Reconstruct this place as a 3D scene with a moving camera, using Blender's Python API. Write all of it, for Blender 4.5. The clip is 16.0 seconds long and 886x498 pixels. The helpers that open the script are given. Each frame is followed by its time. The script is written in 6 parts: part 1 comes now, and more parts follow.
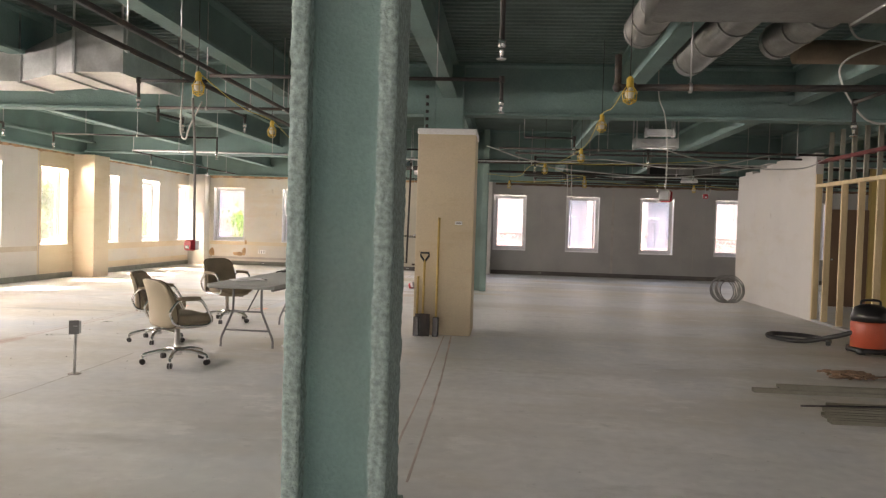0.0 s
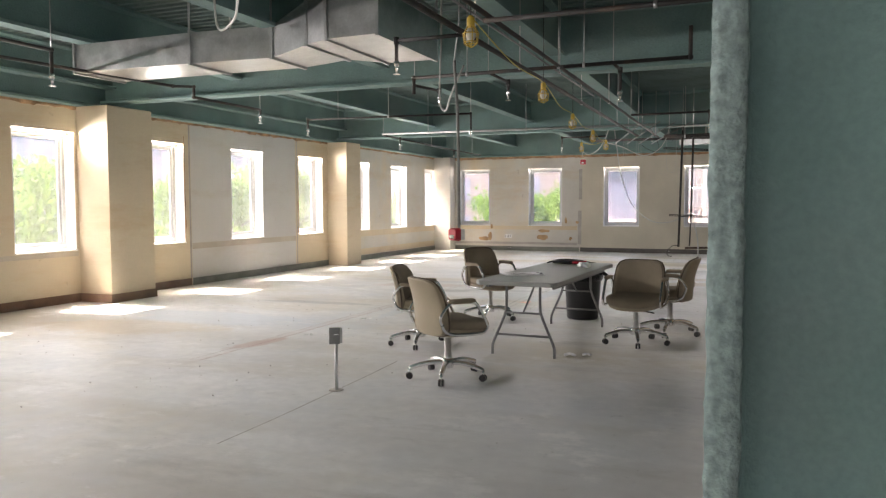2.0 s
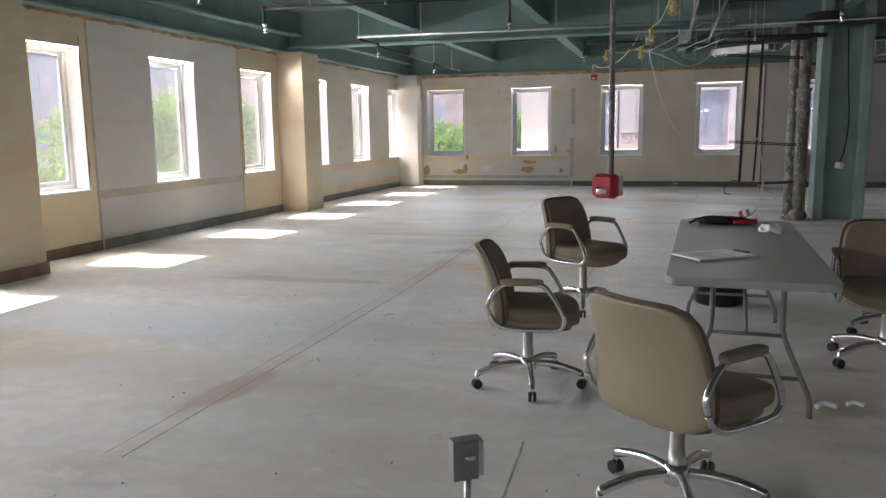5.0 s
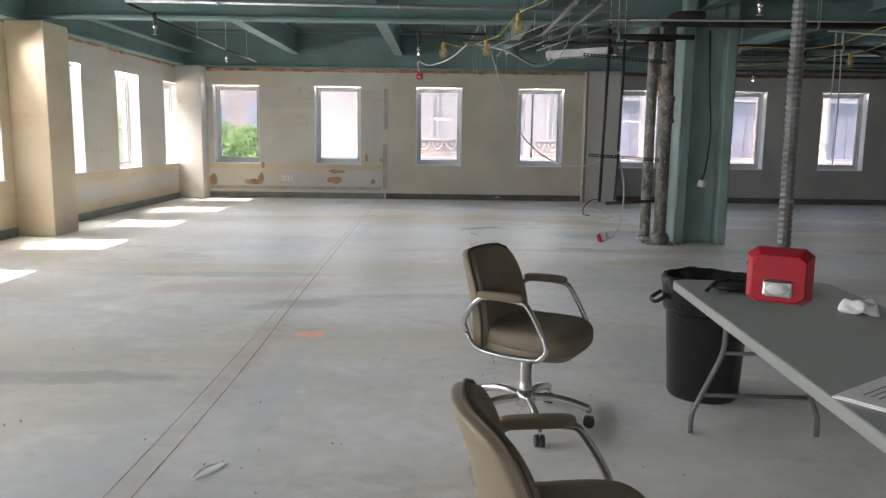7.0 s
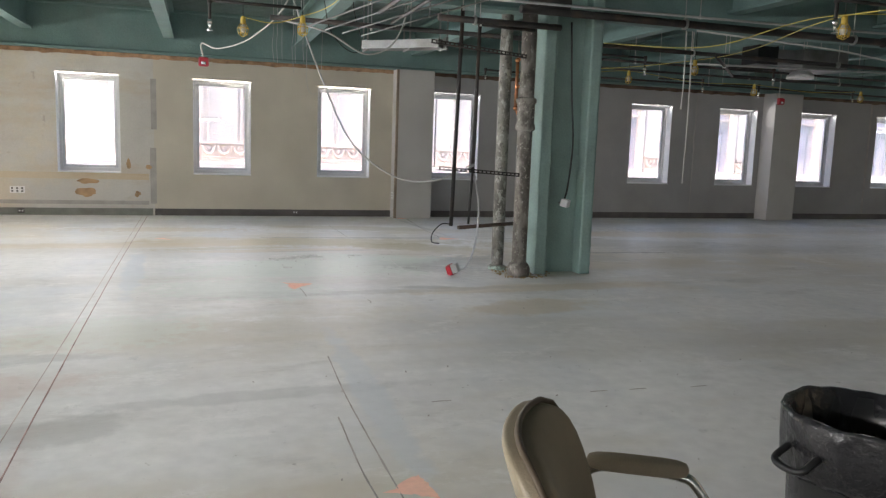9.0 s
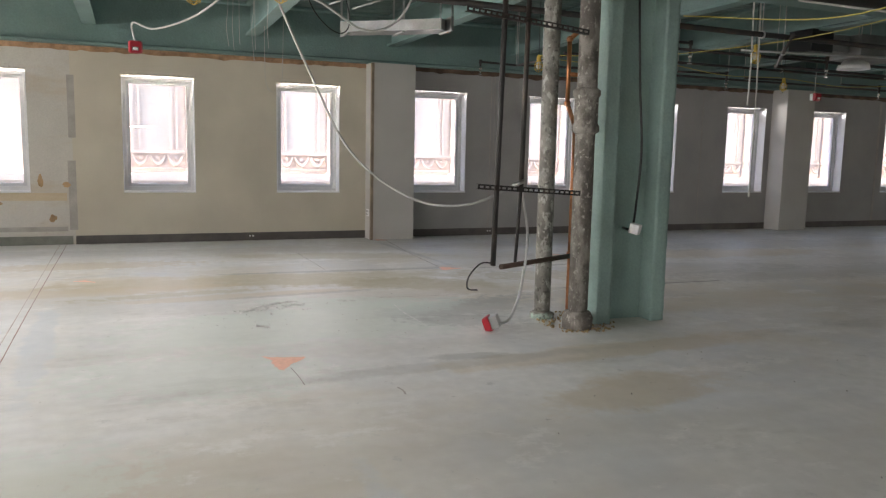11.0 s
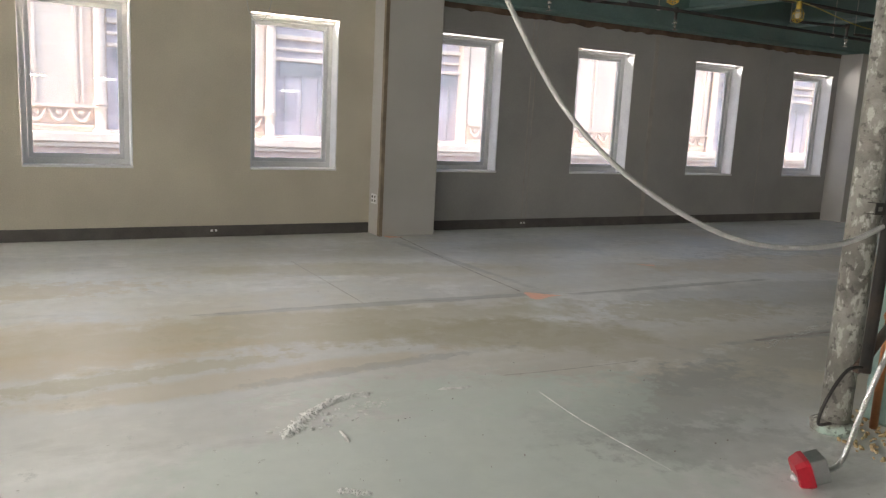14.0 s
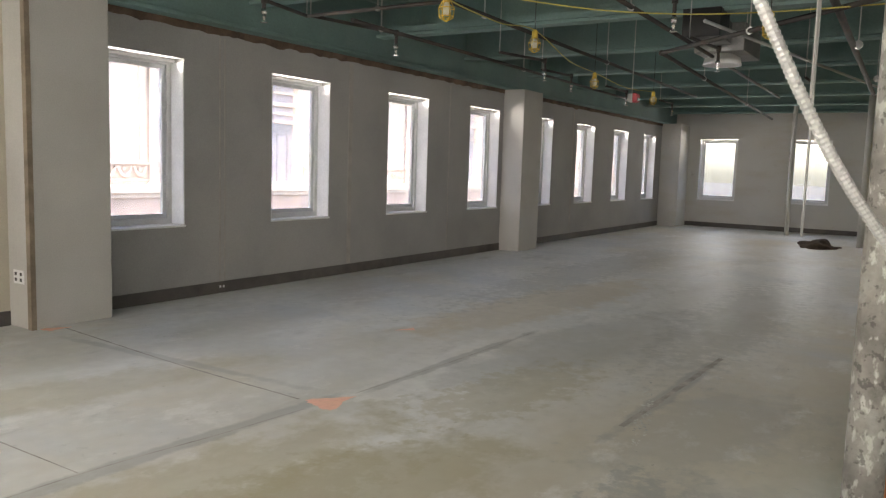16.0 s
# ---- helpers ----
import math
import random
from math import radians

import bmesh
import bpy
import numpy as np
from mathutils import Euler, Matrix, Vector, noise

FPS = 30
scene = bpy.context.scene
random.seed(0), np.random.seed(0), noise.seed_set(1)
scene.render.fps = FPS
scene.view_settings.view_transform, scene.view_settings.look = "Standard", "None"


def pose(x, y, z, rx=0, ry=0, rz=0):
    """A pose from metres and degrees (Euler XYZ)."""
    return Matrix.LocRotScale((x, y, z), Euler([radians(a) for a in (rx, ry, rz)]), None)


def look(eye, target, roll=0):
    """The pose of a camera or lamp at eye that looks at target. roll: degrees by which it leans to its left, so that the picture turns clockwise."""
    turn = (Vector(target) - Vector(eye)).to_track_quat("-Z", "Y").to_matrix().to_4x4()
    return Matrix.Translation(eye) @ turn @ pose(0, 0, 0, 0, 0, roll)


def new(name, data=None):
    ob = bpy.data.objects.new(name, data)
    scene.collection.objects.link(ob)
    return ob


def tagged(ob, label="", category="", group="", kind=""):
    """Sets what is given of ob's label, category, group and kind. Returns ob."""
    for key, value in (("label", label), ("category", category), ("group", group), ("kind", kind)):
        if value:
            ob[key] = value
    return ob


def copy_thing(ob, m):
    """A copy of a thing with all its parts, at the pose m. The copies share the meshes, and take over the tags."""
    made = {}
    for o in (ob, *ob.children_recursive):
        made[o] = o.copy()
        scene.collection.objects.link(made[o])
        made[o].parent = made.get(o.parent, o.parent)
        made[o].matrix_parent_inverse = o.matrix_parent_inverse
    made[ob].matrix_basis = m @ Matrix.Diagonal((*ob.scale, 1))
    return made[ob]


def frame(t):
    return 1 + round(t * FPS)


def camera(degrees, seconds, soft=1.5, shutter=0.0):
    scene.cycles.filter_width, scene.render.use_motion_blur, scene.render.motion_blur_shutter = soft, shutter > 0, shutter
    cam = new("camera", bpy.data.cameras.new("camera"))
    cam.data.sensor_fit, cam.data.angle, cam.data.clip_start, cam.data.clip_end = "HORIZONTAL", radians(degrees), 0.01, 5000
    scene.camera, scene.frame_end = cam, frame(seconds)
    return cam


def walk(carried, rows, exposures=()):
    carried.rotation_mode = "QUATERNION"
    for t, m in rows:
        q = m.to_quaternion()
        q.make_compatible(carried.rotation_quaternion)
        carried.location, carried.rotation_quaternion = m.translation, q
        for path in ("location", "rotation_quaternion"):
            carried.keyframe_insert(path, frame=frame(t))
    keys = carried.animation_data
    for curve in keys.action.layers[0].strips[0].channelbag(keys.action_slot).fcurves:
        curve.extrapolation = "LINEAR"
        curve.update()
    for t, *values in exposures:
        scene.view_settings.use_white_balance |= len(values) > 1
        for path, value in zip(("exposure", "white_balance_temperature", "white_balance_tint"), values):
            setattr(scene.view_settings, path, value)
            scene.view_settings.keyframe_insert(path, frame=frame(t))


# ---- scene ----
cam = camera(60.3, 16.0, soft=1.3)
# seconds, eye x y z in metres, pitch, roll and yaw in degrees
ROWS = [
    (0.0, -0.028, -0.02, 1.478, -1.69, -1.73, 4.73),
    (0.5, -0.133, 0.302, 1.478, -1.54, -1.6, 2.01),
    (1.0, -0.335, 0.671, 1.48, -2.15, -0.63, 7.14),
    (1.5, -0.629, 1.126, 1.489, -2.66, -0.11, 15.69),
    (2.0, -0.976, 1.531, 1.475, -3.39, 0.15, 21.94),
    (2.5, -1.326, 2.01, 1.491, -3.79, 0.77, 26.44),
    (3.0, -1.703, 2.463, 1.469, -4.71, -0.22, 27.28),
    (5.5, -3.784, 5.085, 1.472, -9.38, 0.7, 12.92),
    (6.0, -4.102, 5.657, 1.486, -9.4, 0.27, 9.58),
    (6.5, -4.348, 6.279, 1.48, -9.14, -0.05, 4.46),
    (7.0, -4.5, 6.956, 1.476, -8.45, -0.74, -0.05),
    (7.5, -4.646, 7.578, 1.49, -7.83, -1.24, -3.2),
    (8.0, -4.756, 8.211, 1.495, -7.75, -1.26, -6.68),
    (8.5, -4.882, 8.847, 1.478, -7.1, -1.33, -11.66),
    (9.0, -4.944, 9.485, 1.48, -7.7, -1.96, -17.35),
    (11.5, -5.02, 12.67, 1.501, -7.2, -1.19, -22.12),
    (12.0, -5.061, 13.311, 1.491, -8.92, -1.85, -20.55),
    (12.5, -5.069, 13.962, 1.475, -10.52, -1.58, -19.07),
    (13.0, -5.146, 14.6, 1.495, -10.38, -1.43, -20.82),
    (13.5, -5.115, 15.231, 1.492, -9.42, -1.59, -26.03),
    (14.0, -5.106, 15.858, 1.475, -9.69, -2.87, -28.61),
    (14.5, -5.072, 16.482, 1.501, -8.93, -2.55, -35.79),
    (15.0, -5.024, 17.06, 1.495, -7.95, -3.52, -41.91),
    (15.5, -4.936, 17.558, 1.504, -7.04, -3.2, -50.96),
    (16.0, -4.812, 17.987, 1.515, -6.17, -1.82, -57.32),
]
EXPOSURES = [(0.0, 4.15, 7900, 22), (1.0, 4.2, 7800, 23), (2.5, 3.4, 6900, 18), (3.0, 3.25, 6900, 18), (5.5, 3.2, 6600, 17), (7.5, 3.55, 6600, 15), (9.0, 3.8, 6800, 15), (11.5, 3.8, 7200, 17), (12.5, 3.7, 7300, 16), (14.0, 3.75, 7400, 15), (15.0, 3.95, 7500, 15), (16.0, 4.15, 7600, 15)]
walk(cam, [(t, pose(x, y, z, 90 + pitch, roll, yaw)) for t, x, y, z, pitch, roll, yaw in ROWS], EXPOSURES)

# ---- main dimensions ----
WX, NY, EX, SY = -10.45, 24.75, 18.4, -6.0
WALL, TOP, DECK = 0.36, 3.05, 3.75
SILL, HEAD, WIN = 0.78, 2.56, 1.06
WEST = [9.65 + 2.4 * k for k in range(-6, 7)]
NORTH = [-9.24 + 2.33 * k for k in range(12)]
EAST = [23.35 - 2.45 * k for k in range(9)]
# South wall is out of view; its windows are added to let light in
SOUTH = [-7.5 + 3.0 * k for k in range(9)]

# ---- world, sun, exposure ----
world = bpy.data.worlds.new("sky")
scene.world = world
world.use_nodes = True
wn = world.node_tree.nodes
sky = wn.new("ShaderNodeTexSky")
sky.sky_type = "NISHITA"
sky.sun_disc = False
sky.sun_elevation = radians(50)
sky.sun_rotation = radians(262)
sky.dust_density = 3.0
world.node_tree.links.new(sky.outputs[0], wn["Background"].inputs[0])
wn["Background"].inputs[1].default_value = 0.15
sun = new("sun", bpy.data.lights.new("sun", "SUN"))
sun.data.energy, sun.data.angle, sun.data.color = 2.0, radians(0.5), (1.0, 0.95, 0.86)
sun.matrix_world = look((0, 0, 0), (1, 0.04, -1.27))


def sky_lamp(name, m, power):
    """Sky light in a window's opening: a flat lamp under its head, shining slantwise down into the room."""
    lamp = new(name, bpy.data.lights.new(name, "AREA"))
    lamp.data.shape, lamp.data.size, lamp.data.size_y = "RECTANGLE", WIN - 0.1, 0.08
    lamp.data.energy, lamp.data.color = power, (0.95, 0.98, 1.0)
    lamp.data.spread = radians(115)
    lamp.matrix_world = m @ pose(0, 0.13, HEAD - 0.045, -85)


for c in NORTH:
    sky_lamp("sky_light_north", pose(c, NY, 0), 0.8 if c < -9 else 1.5 if c < -1 else 0.6)
for c in WEST:
    sky_lamp("sky_light_west", pose(WX, c, 0, 0, 0, 90), 0.3 if c > 23 else 4.2)
for c in EAST:
    sky_lamp("sky_light_east", pose(EX, c, 0, 0, 0, -90), 0.8)
# Added fill from the unseen south side
for c in SOUTH:
    sky_lamp("sky_light_south", pose(c, SY, 0, 0, 0, 180), 2.2 if c < -1 else 0.7)


# ---- materials ----
def material(name, color, rough=0.8, metal=0.0, spread=0.12, scale=3.0, fine=60.0, bump=0.1, second=None, amount=0.5, stretch=(1, 1, 1), spec=0.5):
    """A surface with two scales of variation: blotches (scale per metre) and grain (fine per metre). second: a stain colour."""
    m = bpy.data.materials.new(name)
    m.use_nodes = True
    nt = m.node_tree
    n, link = nt.nodes, nt.links.new
    b = n["Principled BSDF"]
    co = n.new("ShaderNodeNewGeometry")
    mp = n.new("ShaderNodeMapping")
    mp.inputs["Scale"].default_value = stretch
    link(co.outputs["Position"], mp.inputs["Vector"])
    big = n.new("ShaderNodeTexNoise")
    big.inputs["Scale"].default_value, big.inputs["Detail"].default_value = scale, 6
    grain = n.new("ShaderNodeTexNoise")
    grain.inputs["Scale"].default_value, grain.inputs["Detail"].default_value = fine, 4
    for x in (big, grain):
        link(mp.outputs[0], x.inputs["Vector"])
    c = Vector(color)
    ramp = n.new("ShaderNodeValToRGB")
    e = ramp.color_ramp.elements
    e[0].position, e[1].position = 0.32, 0.68
    e[0].color = (*(c * (1 - spread)), 1)
    e[1].color = (*[min(1, v) for v in c * (1 + spread)], 1)
    link(big.outputs[0], ramp.inputs[0])
    out = ramp.outputs[0]
    if second:
        st = n.new("ShaderNodeTexNoise")
        st.inputs["Scale"].default_value, st.inputs["Detail"].default_value = scale * 0.45, 8
        st.inputs["Roughness"].default_value = 0.62
        off = n.new("ShaderNodeMapping")
        off.inputs["Location"].default_value = (7.3, 2.1, 4.4)
        link(mp.outputs[0], off.inputs["Vector"])
        link(off.outputs[0], st.inputs["Vector"])
        r2 = n.new("ShaderNodeMapRange")
        r2.inputs["From Min"].default_value, r2.inputs["From Max"].default_value = 0.5, 0.72
        r2.inputs["To Max"].default_value = amount
        link(st.outputs[0], r2.inputs["Value"])
        mx = n.new("ShaderNodeMix")
        mx.data_type = "RGBA"
        link(r2.outputs[0], mx.inputs[0])
        link(out, mx.inputs[6])
        mx.inputs[7].default_value = (*second, 1)
        out = mx.outputs[2]
    mg = n.new("ShaderNodeMix")
    mg.data_type, mg.blend_type = "RGBA", "MULTIPLY"
    mg.inputs[0].default_value = 0.35
    link(out, mg.inputs[6])
    rg = n.new("ShaderNodeMapRange")
    rg.inputs["From Min"].default_value, rg.inputs["From Max"].default_value = 0.25, 0.75
    rg.inputs["To Min"].default_value, rg.inputs["To Max"].default_value = 0.7, 1.15
    link(grain.outputs[0], rg.inputs["Value"])
    link(rg.outputs[0], mg.inputs[7])
    link(mg.outputs[2], b.inputs["Base Color"])
    rr = n.new("ShaderNodeMapRange")
    rr.inputs["To Min"].default_value, rr.inputs["To Max"].default_value = max(0.02, rough - 0.12), min(1, rough + 0.12)
    link(big.outputs[0], rr.inputs["Value"])
    link(rr.outputs[0], b.inputs["Roughness"])
    b.inputs["Metallic"].default_value = metal
    b.inputs["Specular IOR Level"].default_value = spec
    if bump:
        bp = n.new("ShaderNodeBump")
        bp.inputs["Strength"].default_value, bp.inputs["Distance"].default_value = min(1, bump * 3), 0.01
        link(grain.outputs[0], bp.inputs["Height"])
        link(bp.outputs[0], b.inputs["Normal"])
    return m




def layered(m, color, scale, lo, hi, amount, where=(0, 0, 0), stretch=(1, 1, 1), rough=0.6):
    """Lays one more stain over a material's colour: noise between lo and hi."""
    nt = m.node_tree
    n, link = nt.nodes, nt.links.new
    b = n["Principled BSDF"]
    old = b.inputs["Base Color"].links[0].from_socket
    geo, mp, tex, rg, mx = (n.new("ShaderNode" + k) for k in ("NewGeometry", "Mapping", "TexNoise", "MapRange", "Mix"))
    mp.inputs["Location"].default_value, mp.inputs["Scale"].default_value = where, stretch
    tex.inputs["Scale"].default_value, tex.inputs["Detail"].default_value, tex.inputs["Roughness"].default_value = scale, 9, rough
    rg.inputs["From Min"].default_value, rg.inputs["From Max"].default_value, rg.inputs["To Max"].default_value = lo, hi, amount
    mx.data_type = "RGBA"
    mx.inputs[7].default_value = (*color, 1)
    link(geo.outputs["Position"], mp.inputs["Vector"])
    link(mp.outputs[0], tex.inputs["Vector"])
    link(tex.outputs[0], rg.inputs["Value"])
    link(rg.outputs[0], mx.inputs[0])
    link(old, mx.inputs[6])
    link(mx.outputs[2], b.inputs["Base Color"])


CONCRETE = material("concrete floor", (0.75, 0.75, 0.735), 0.52, scale=0.6, fine=9, bump=0.05, spread=0.08)
layered(CONCRETE, (0.55, 0.48, 0.35), 0.22, 0.48, 0.62, 0.68, (3.1, 1.4, 0), (0.6, 1.3, 1))
layered(CONCRETE, (0.54, 0.58, 0.62), 0.5, 0.5, 0.66, 0.5, (9.1, 5.4, 0), (1.3, 0.6, 1))
layered(CONCRETE, (0.38, 0.37, 0.34), 1.1, 0.56, 0.7, 0.55, (1.7, 8.4, 0), (0.5, 1.2, 1), 0.72)
layered(CONCRETE, (0.48, 0.45, 0.39), 0.34, 0.5, 0.64, 0.5, (5.3, 3.7, 0), (0.35, 1.5, 1), 0.5)
layered(CONCRETE, (0.84, 0.83, 0.81), 1.7, 0.55, 0.64, 0.6, (4.7, 2.2, 0), (0.7, 1, 1), 0.75)
layered(CONCRETE, (0.42, 0.43, 0.42), 5.0, 0.6, 0.67, 0.5, (6.7, 1.2, 0), (1, 0.8, 1), 0.78)
layered(CONCRETE, (0.28, 0.26, 0.23), 14.0, 0.68, 0.72, 0.6, (0, 0, 0), (1, 1, 1), 0.6)



def spot(m, color, x, y, rx, ry, turn, amount, rag=0.5, scale=3.0):
    """One patch with an uneven outline in a floor material, for stains and painted shade."""
    nt = m.node_tree
    n, link = nt.nodes, nt.links.new
    b = n["Principled BSDF"]
    old = b.inputs["Base Color"].links[0].from_socket
    geo, mp, tex, ln, add, rg, mx = (n.new("ShaderNode" + k) for k in ("NewGeometry", "Mapping", "TexNoise", "VectorMath", "Math", "MapRange", "Mix"))
    mp.vector_type = "TEXTURE"
    mp.inputs["Location"].default_value, mp.inputs["Rotation"].default_value, mp.inputs["Scale"].default_value = (x, y, 0), (0, 0, radians(turn)), (rx, ry, 1)
    tex.inputs["Scale"].default_value, tex.inputs["Detail"].default_value, tex.inputs["Roughness"].default_value = scale, 8, 0.68
    ln.operation = "LENGTH"
    add.operation = "MULTIPLY_ADD"
    add.inputs[1].default_value = 4 * rag
    rg.inputs["From Min"].default_value, rg.inputs["From Max"].default_value = 1.15 + 2 * rag, 0.75 + 2 * rag
    rg.inputs["To Min"].default_value, rg.inputs["To Max"].default_value = 0, amount
    mx.data_type = "RGBA"
    mx.inputs[7].default_value = (*color, 1)
    link(geo.outputs["Position"], mp.inputs["Vector"])
    link(geo.outputs["Position"], tex.inputs["Vector"])
    link(mp.outputs[0], ln.inputs[0])
    link(tex.outputs[0], add.inputs[0])
    link(ln.outputs["Value"], add.inputs[2])
    link(add.outputs[0], rg.inputs["Value"])
    link(rg.outputs[0], mx.inputs[0])
    link(old, mx.inputs[6])
    link(mx.outputs[2], b.inputs["Base Color"])


BLUESTAIN = (0.57, 0.63, 0.68)
OLIVE, TANSTAIN, DARKSTAINSHADE, REDSTAIN, PALESTAIN = (0.42, 0.37, 0.22), (0.55, 0.44, 0.28), (0.33, 0.34, 0.33), (0.5, 0.33, 0.27), (0.63, 0.71, 0.645)
for c, x, y, rx, ry, turn, amount in (
        (PALESTAIN, -3.6, 18.5, 1.7, 0.8, 10, 0.6), (OLIVE, -3.4, 20.8, 2.3, 0.42, -3, 0.55), (TANSTAIN, -4.9, 20.9, 1.0, 0.55, -10, 0.45),
        (OLIVE, -2.0, 20.15, 0.9, 0.42, -18, 0.6), (DARKSTAINSHADE, -1.9, 18.65, 1.0, 0.5, 8, 0.3), (DARKSTAINSHADE, -0.2, 19.0, 1.0, 0.4, -10, 0.35),
        (DARKSTAINSHADE, 1.6, 20.4, 2.2, 0.5, -8, 0.35), (TANSTAIN, 3.2, 21.6, 2.4, 0.5, -5, 0.4), (OLIVE, -2.3, 22.6, 1.6, 0.3, -12, 0.35),
        (REDSTAIN, -6.5, 14.2, 0.9, 0.3, 8, 0.32), (DARKSTAINSHADE, -5.75, 13.5, 0.45, 0.2, 20, 0.4), (REDSTAIN, -5.8, 9.4, 0.07, 2.2, 0, 0.14),
        (REDSTAIN, -5.78, 12.4, 0.11, 1.2, 0, 0.2), (REDSTAIN, -5.82, 8.2, 0.13, 0.4, -10, 0.6), (DARKSTAINSHADE, -7.0, 11.4, 0.9, 0.14, 3, 0.45),
        (TANSTAIN, -8.0, 8.6, 1.2, 0.5, 10, 0.4), (TANSTAIN, -6.0, 20.5, 2.2, 0.25, 0, 0.4), (DARKSTAINSHADE, -6.6, 14.9, 1.0, 0.16, 2, 0.4),
        (TANSTAIN, -2.0, 16.0, 0.7, 0.3, 15, 0.45), (DARKSTAINSHADE, -2.75, 17.08, 0.35, 0.09, -8, 0.5), (DARKSTAINSHADE, -4.6, 13.9, 0.9, 0.1, 4, 0.3),
        (TANSTAIN, -1.6, 16.9, 1.6, 0.2, 3, 0.4), (DARKSTAINSHADE, -3.0, 16.9, 1.4, 0.12, 3, 0.3), (TANSTAIN, -4.0, 19.9, 1.4, 0.14, 4, 0.4),
        (BLUESTAIN, -4.0, 13.9, 0.1, 1.5, 0, 0.45), (BLUESTAIN, -5.68, 18.4, 0.11, 1.5, 2, 0.5), (BLUESTAIN, -5.45, 11.2, 0.12, 0.9, 2, 0.4), (BLUESTAIN, -7.4, 9.6, 1.4, 0.5, 0, 0.5),
        (DARKSTAINSHADE, -2.4, 21.24, 1.6, 0.07, -3, 0.55), (DARKSTAINSHADE, 0.3, 21.05, 1.3, 0.06, -1, 0.5), (DARKSTAINSHADE, 0.5, 19.4, 1.2, 0.07, -2, 0.6), (DARKSTAINSHADE, -1.16, 22.8, 0.06, 1.3, 4, 0.4)):
    spot(CONCRETE, c, x, y, rx, ry, turn, amount)
# Dark spots at x 4.0 and 6.5 paint shade between streaks of window light
for c, x, y, rx, ry, turn, amount in ((DARKSTAINSHADE, -1.9, 18.75, 0.8, 0.35, 15, 0.4), (OLIVE, -2.9, 20.5, 1.3, 0.3, -12, 0.4), (PALESTAIN, -3.1, 19.3, 0.9, 0.3, -15, 0.5),
                                      (DARKSTAINSHADE, 4.0, 19.6, 3.0, 0.5, 0, 0.3), (DARKSTAINSHADE, 6.5, 22.3, 4.0, 0.5, 0, 0.35), (PALESTAIN, -5.6, 15.6, 0.6, 0.5, 10, 0.4), (DARKSTAINSHADE, -2.2, 18.2, 0.6, 0.25, -20, 0.35), (DARKSTAINSHADE, -1.6, 19.0, 0.5, 0.2, 10, 0.45), (PALESTAIN, -2.3, 18.9, 0.5, 0.2, 30, 0.5),
                                      (PALESTAIN, -4.6, 17.2, 0.9, 0.5, -15, 0.45), (DARKSTAINSHADE, -3.3, 19.85, 0.9, 0.06, 5, 0.4), (OLIVE, -4.6, 20.15, 0.9, 0.12, 6, 0.5), (TANSTAIN, -5.6, 22.4, 1.4, 0.3, 0, 0.4), (OLIVE, -0.2, 20.3, 0.9, 0.35, -8, 0.4)):
    spot(CONCRETE, c, x, y, rx, ry, turn, amount, 0.9, 8.0)

DRYWALL = material("white drywall", (0.593, 0.577, 0.554), 0.85, spread=0.04, scale=1.1, fine=90, bump=0.05, second=(0.68, 0.6, 0.48), amount=0.3)
CREAM = material("cream wall paint", (0.61, 0.515, 0.375), 0.8, spread=0.04, scale=1.2, fine=80, bump=0.05, second=(0.74, 0.6, 0.38), amount=0.4)
GREEN = material("green fireproofed steel", (0.185, 0.295, 0.28), 0.85, spread=0.12, scale=1.6, fine=45, bump=0.25, second=(0.24, 0.29, 0.28), amount=0.55)
FIREPROOF = material("rough green fireproofing", (0.25, 0.33, 0.315), 0.95, spread=0.3, scale=34, fine=60, bump=0.9)
WHITE = material("white window frame", (0.8, 0.8, 0.8), 0.5, spread=0.03, fine=40, bump=0.02)
BASE = material("dark vinyl baseboard", (0.11, 0.1, 0.095), 0.6, spread=0.2, scale=4, bump=0.05, second=(0.2, 0.18, 0.15), amount=0.5)
BLACKPIPE = material("black steel pipe", (0.03, 0.028, 0.027), 0.6, metal=0.1, spread=0.3, scale=7, bump=0.05, second=(0.12, 0.07, 0.04), amount=0.5)
GALVDULL = material("dull galvanised stud", (0.3, 0.29, 0.24), 0.55, metal=0.5, spread=0.12, scale=5, bump=0.04)
DUCTDULL = material("dull grey galvanised duct", (0.3, 0.305, 0.3), 0.5, metal=0.8, spread=0.2, scale=4, fine=40, bump=0.04, second=(0.2, 0.19, 0.17), amount=0.6)
REDOXIDE = material("dark red primed steel", (0.17, 0.03, 0.03), 0.7, spread=0.2, scale=6, bump=0.05)
WRAPBROWN = material("dull brown duct wrap", (0.2, 0.155, 0.11), 0.8, spread=0.2, scale=4, bump=0.1)
GALV = material("galvanised duct metal", (0.55, 0.56, 0.56), 0.35, metal=1.0, spread=0.12, scale=6, fine=40, bump=0.03)
RUSTPIPE = material("dark rusty steel pipe", (0.09, 0.06, 0.045), 0.7, metal=0.2, spread=0.3, scale=9, bump=0.1)
CASTIRON = material("cast iron pipe", (0.16, 0.145, 0.13), 0.75, metal=0.2, spread=0.3, scale=5, fine=55, bump=0.25, second=(0.34, 0.3, 0.26), amount=0.7)
FABRIC = material("brown-grey upholstery", (0.25, 0.205, 0.145), 0.95, spread=0.08, scale=8, fine=300, bump=0.12)
TAN = material("tan vinyl chair back", (0.29, 0.24, 0.165), 0.5, spread=0.06, scale=5, fine=200, bump=0.06)
PIPING = material("dark brown piping", (0.09, 0.065, 0.04), 0.6, spread=0.1, bump=0.02)
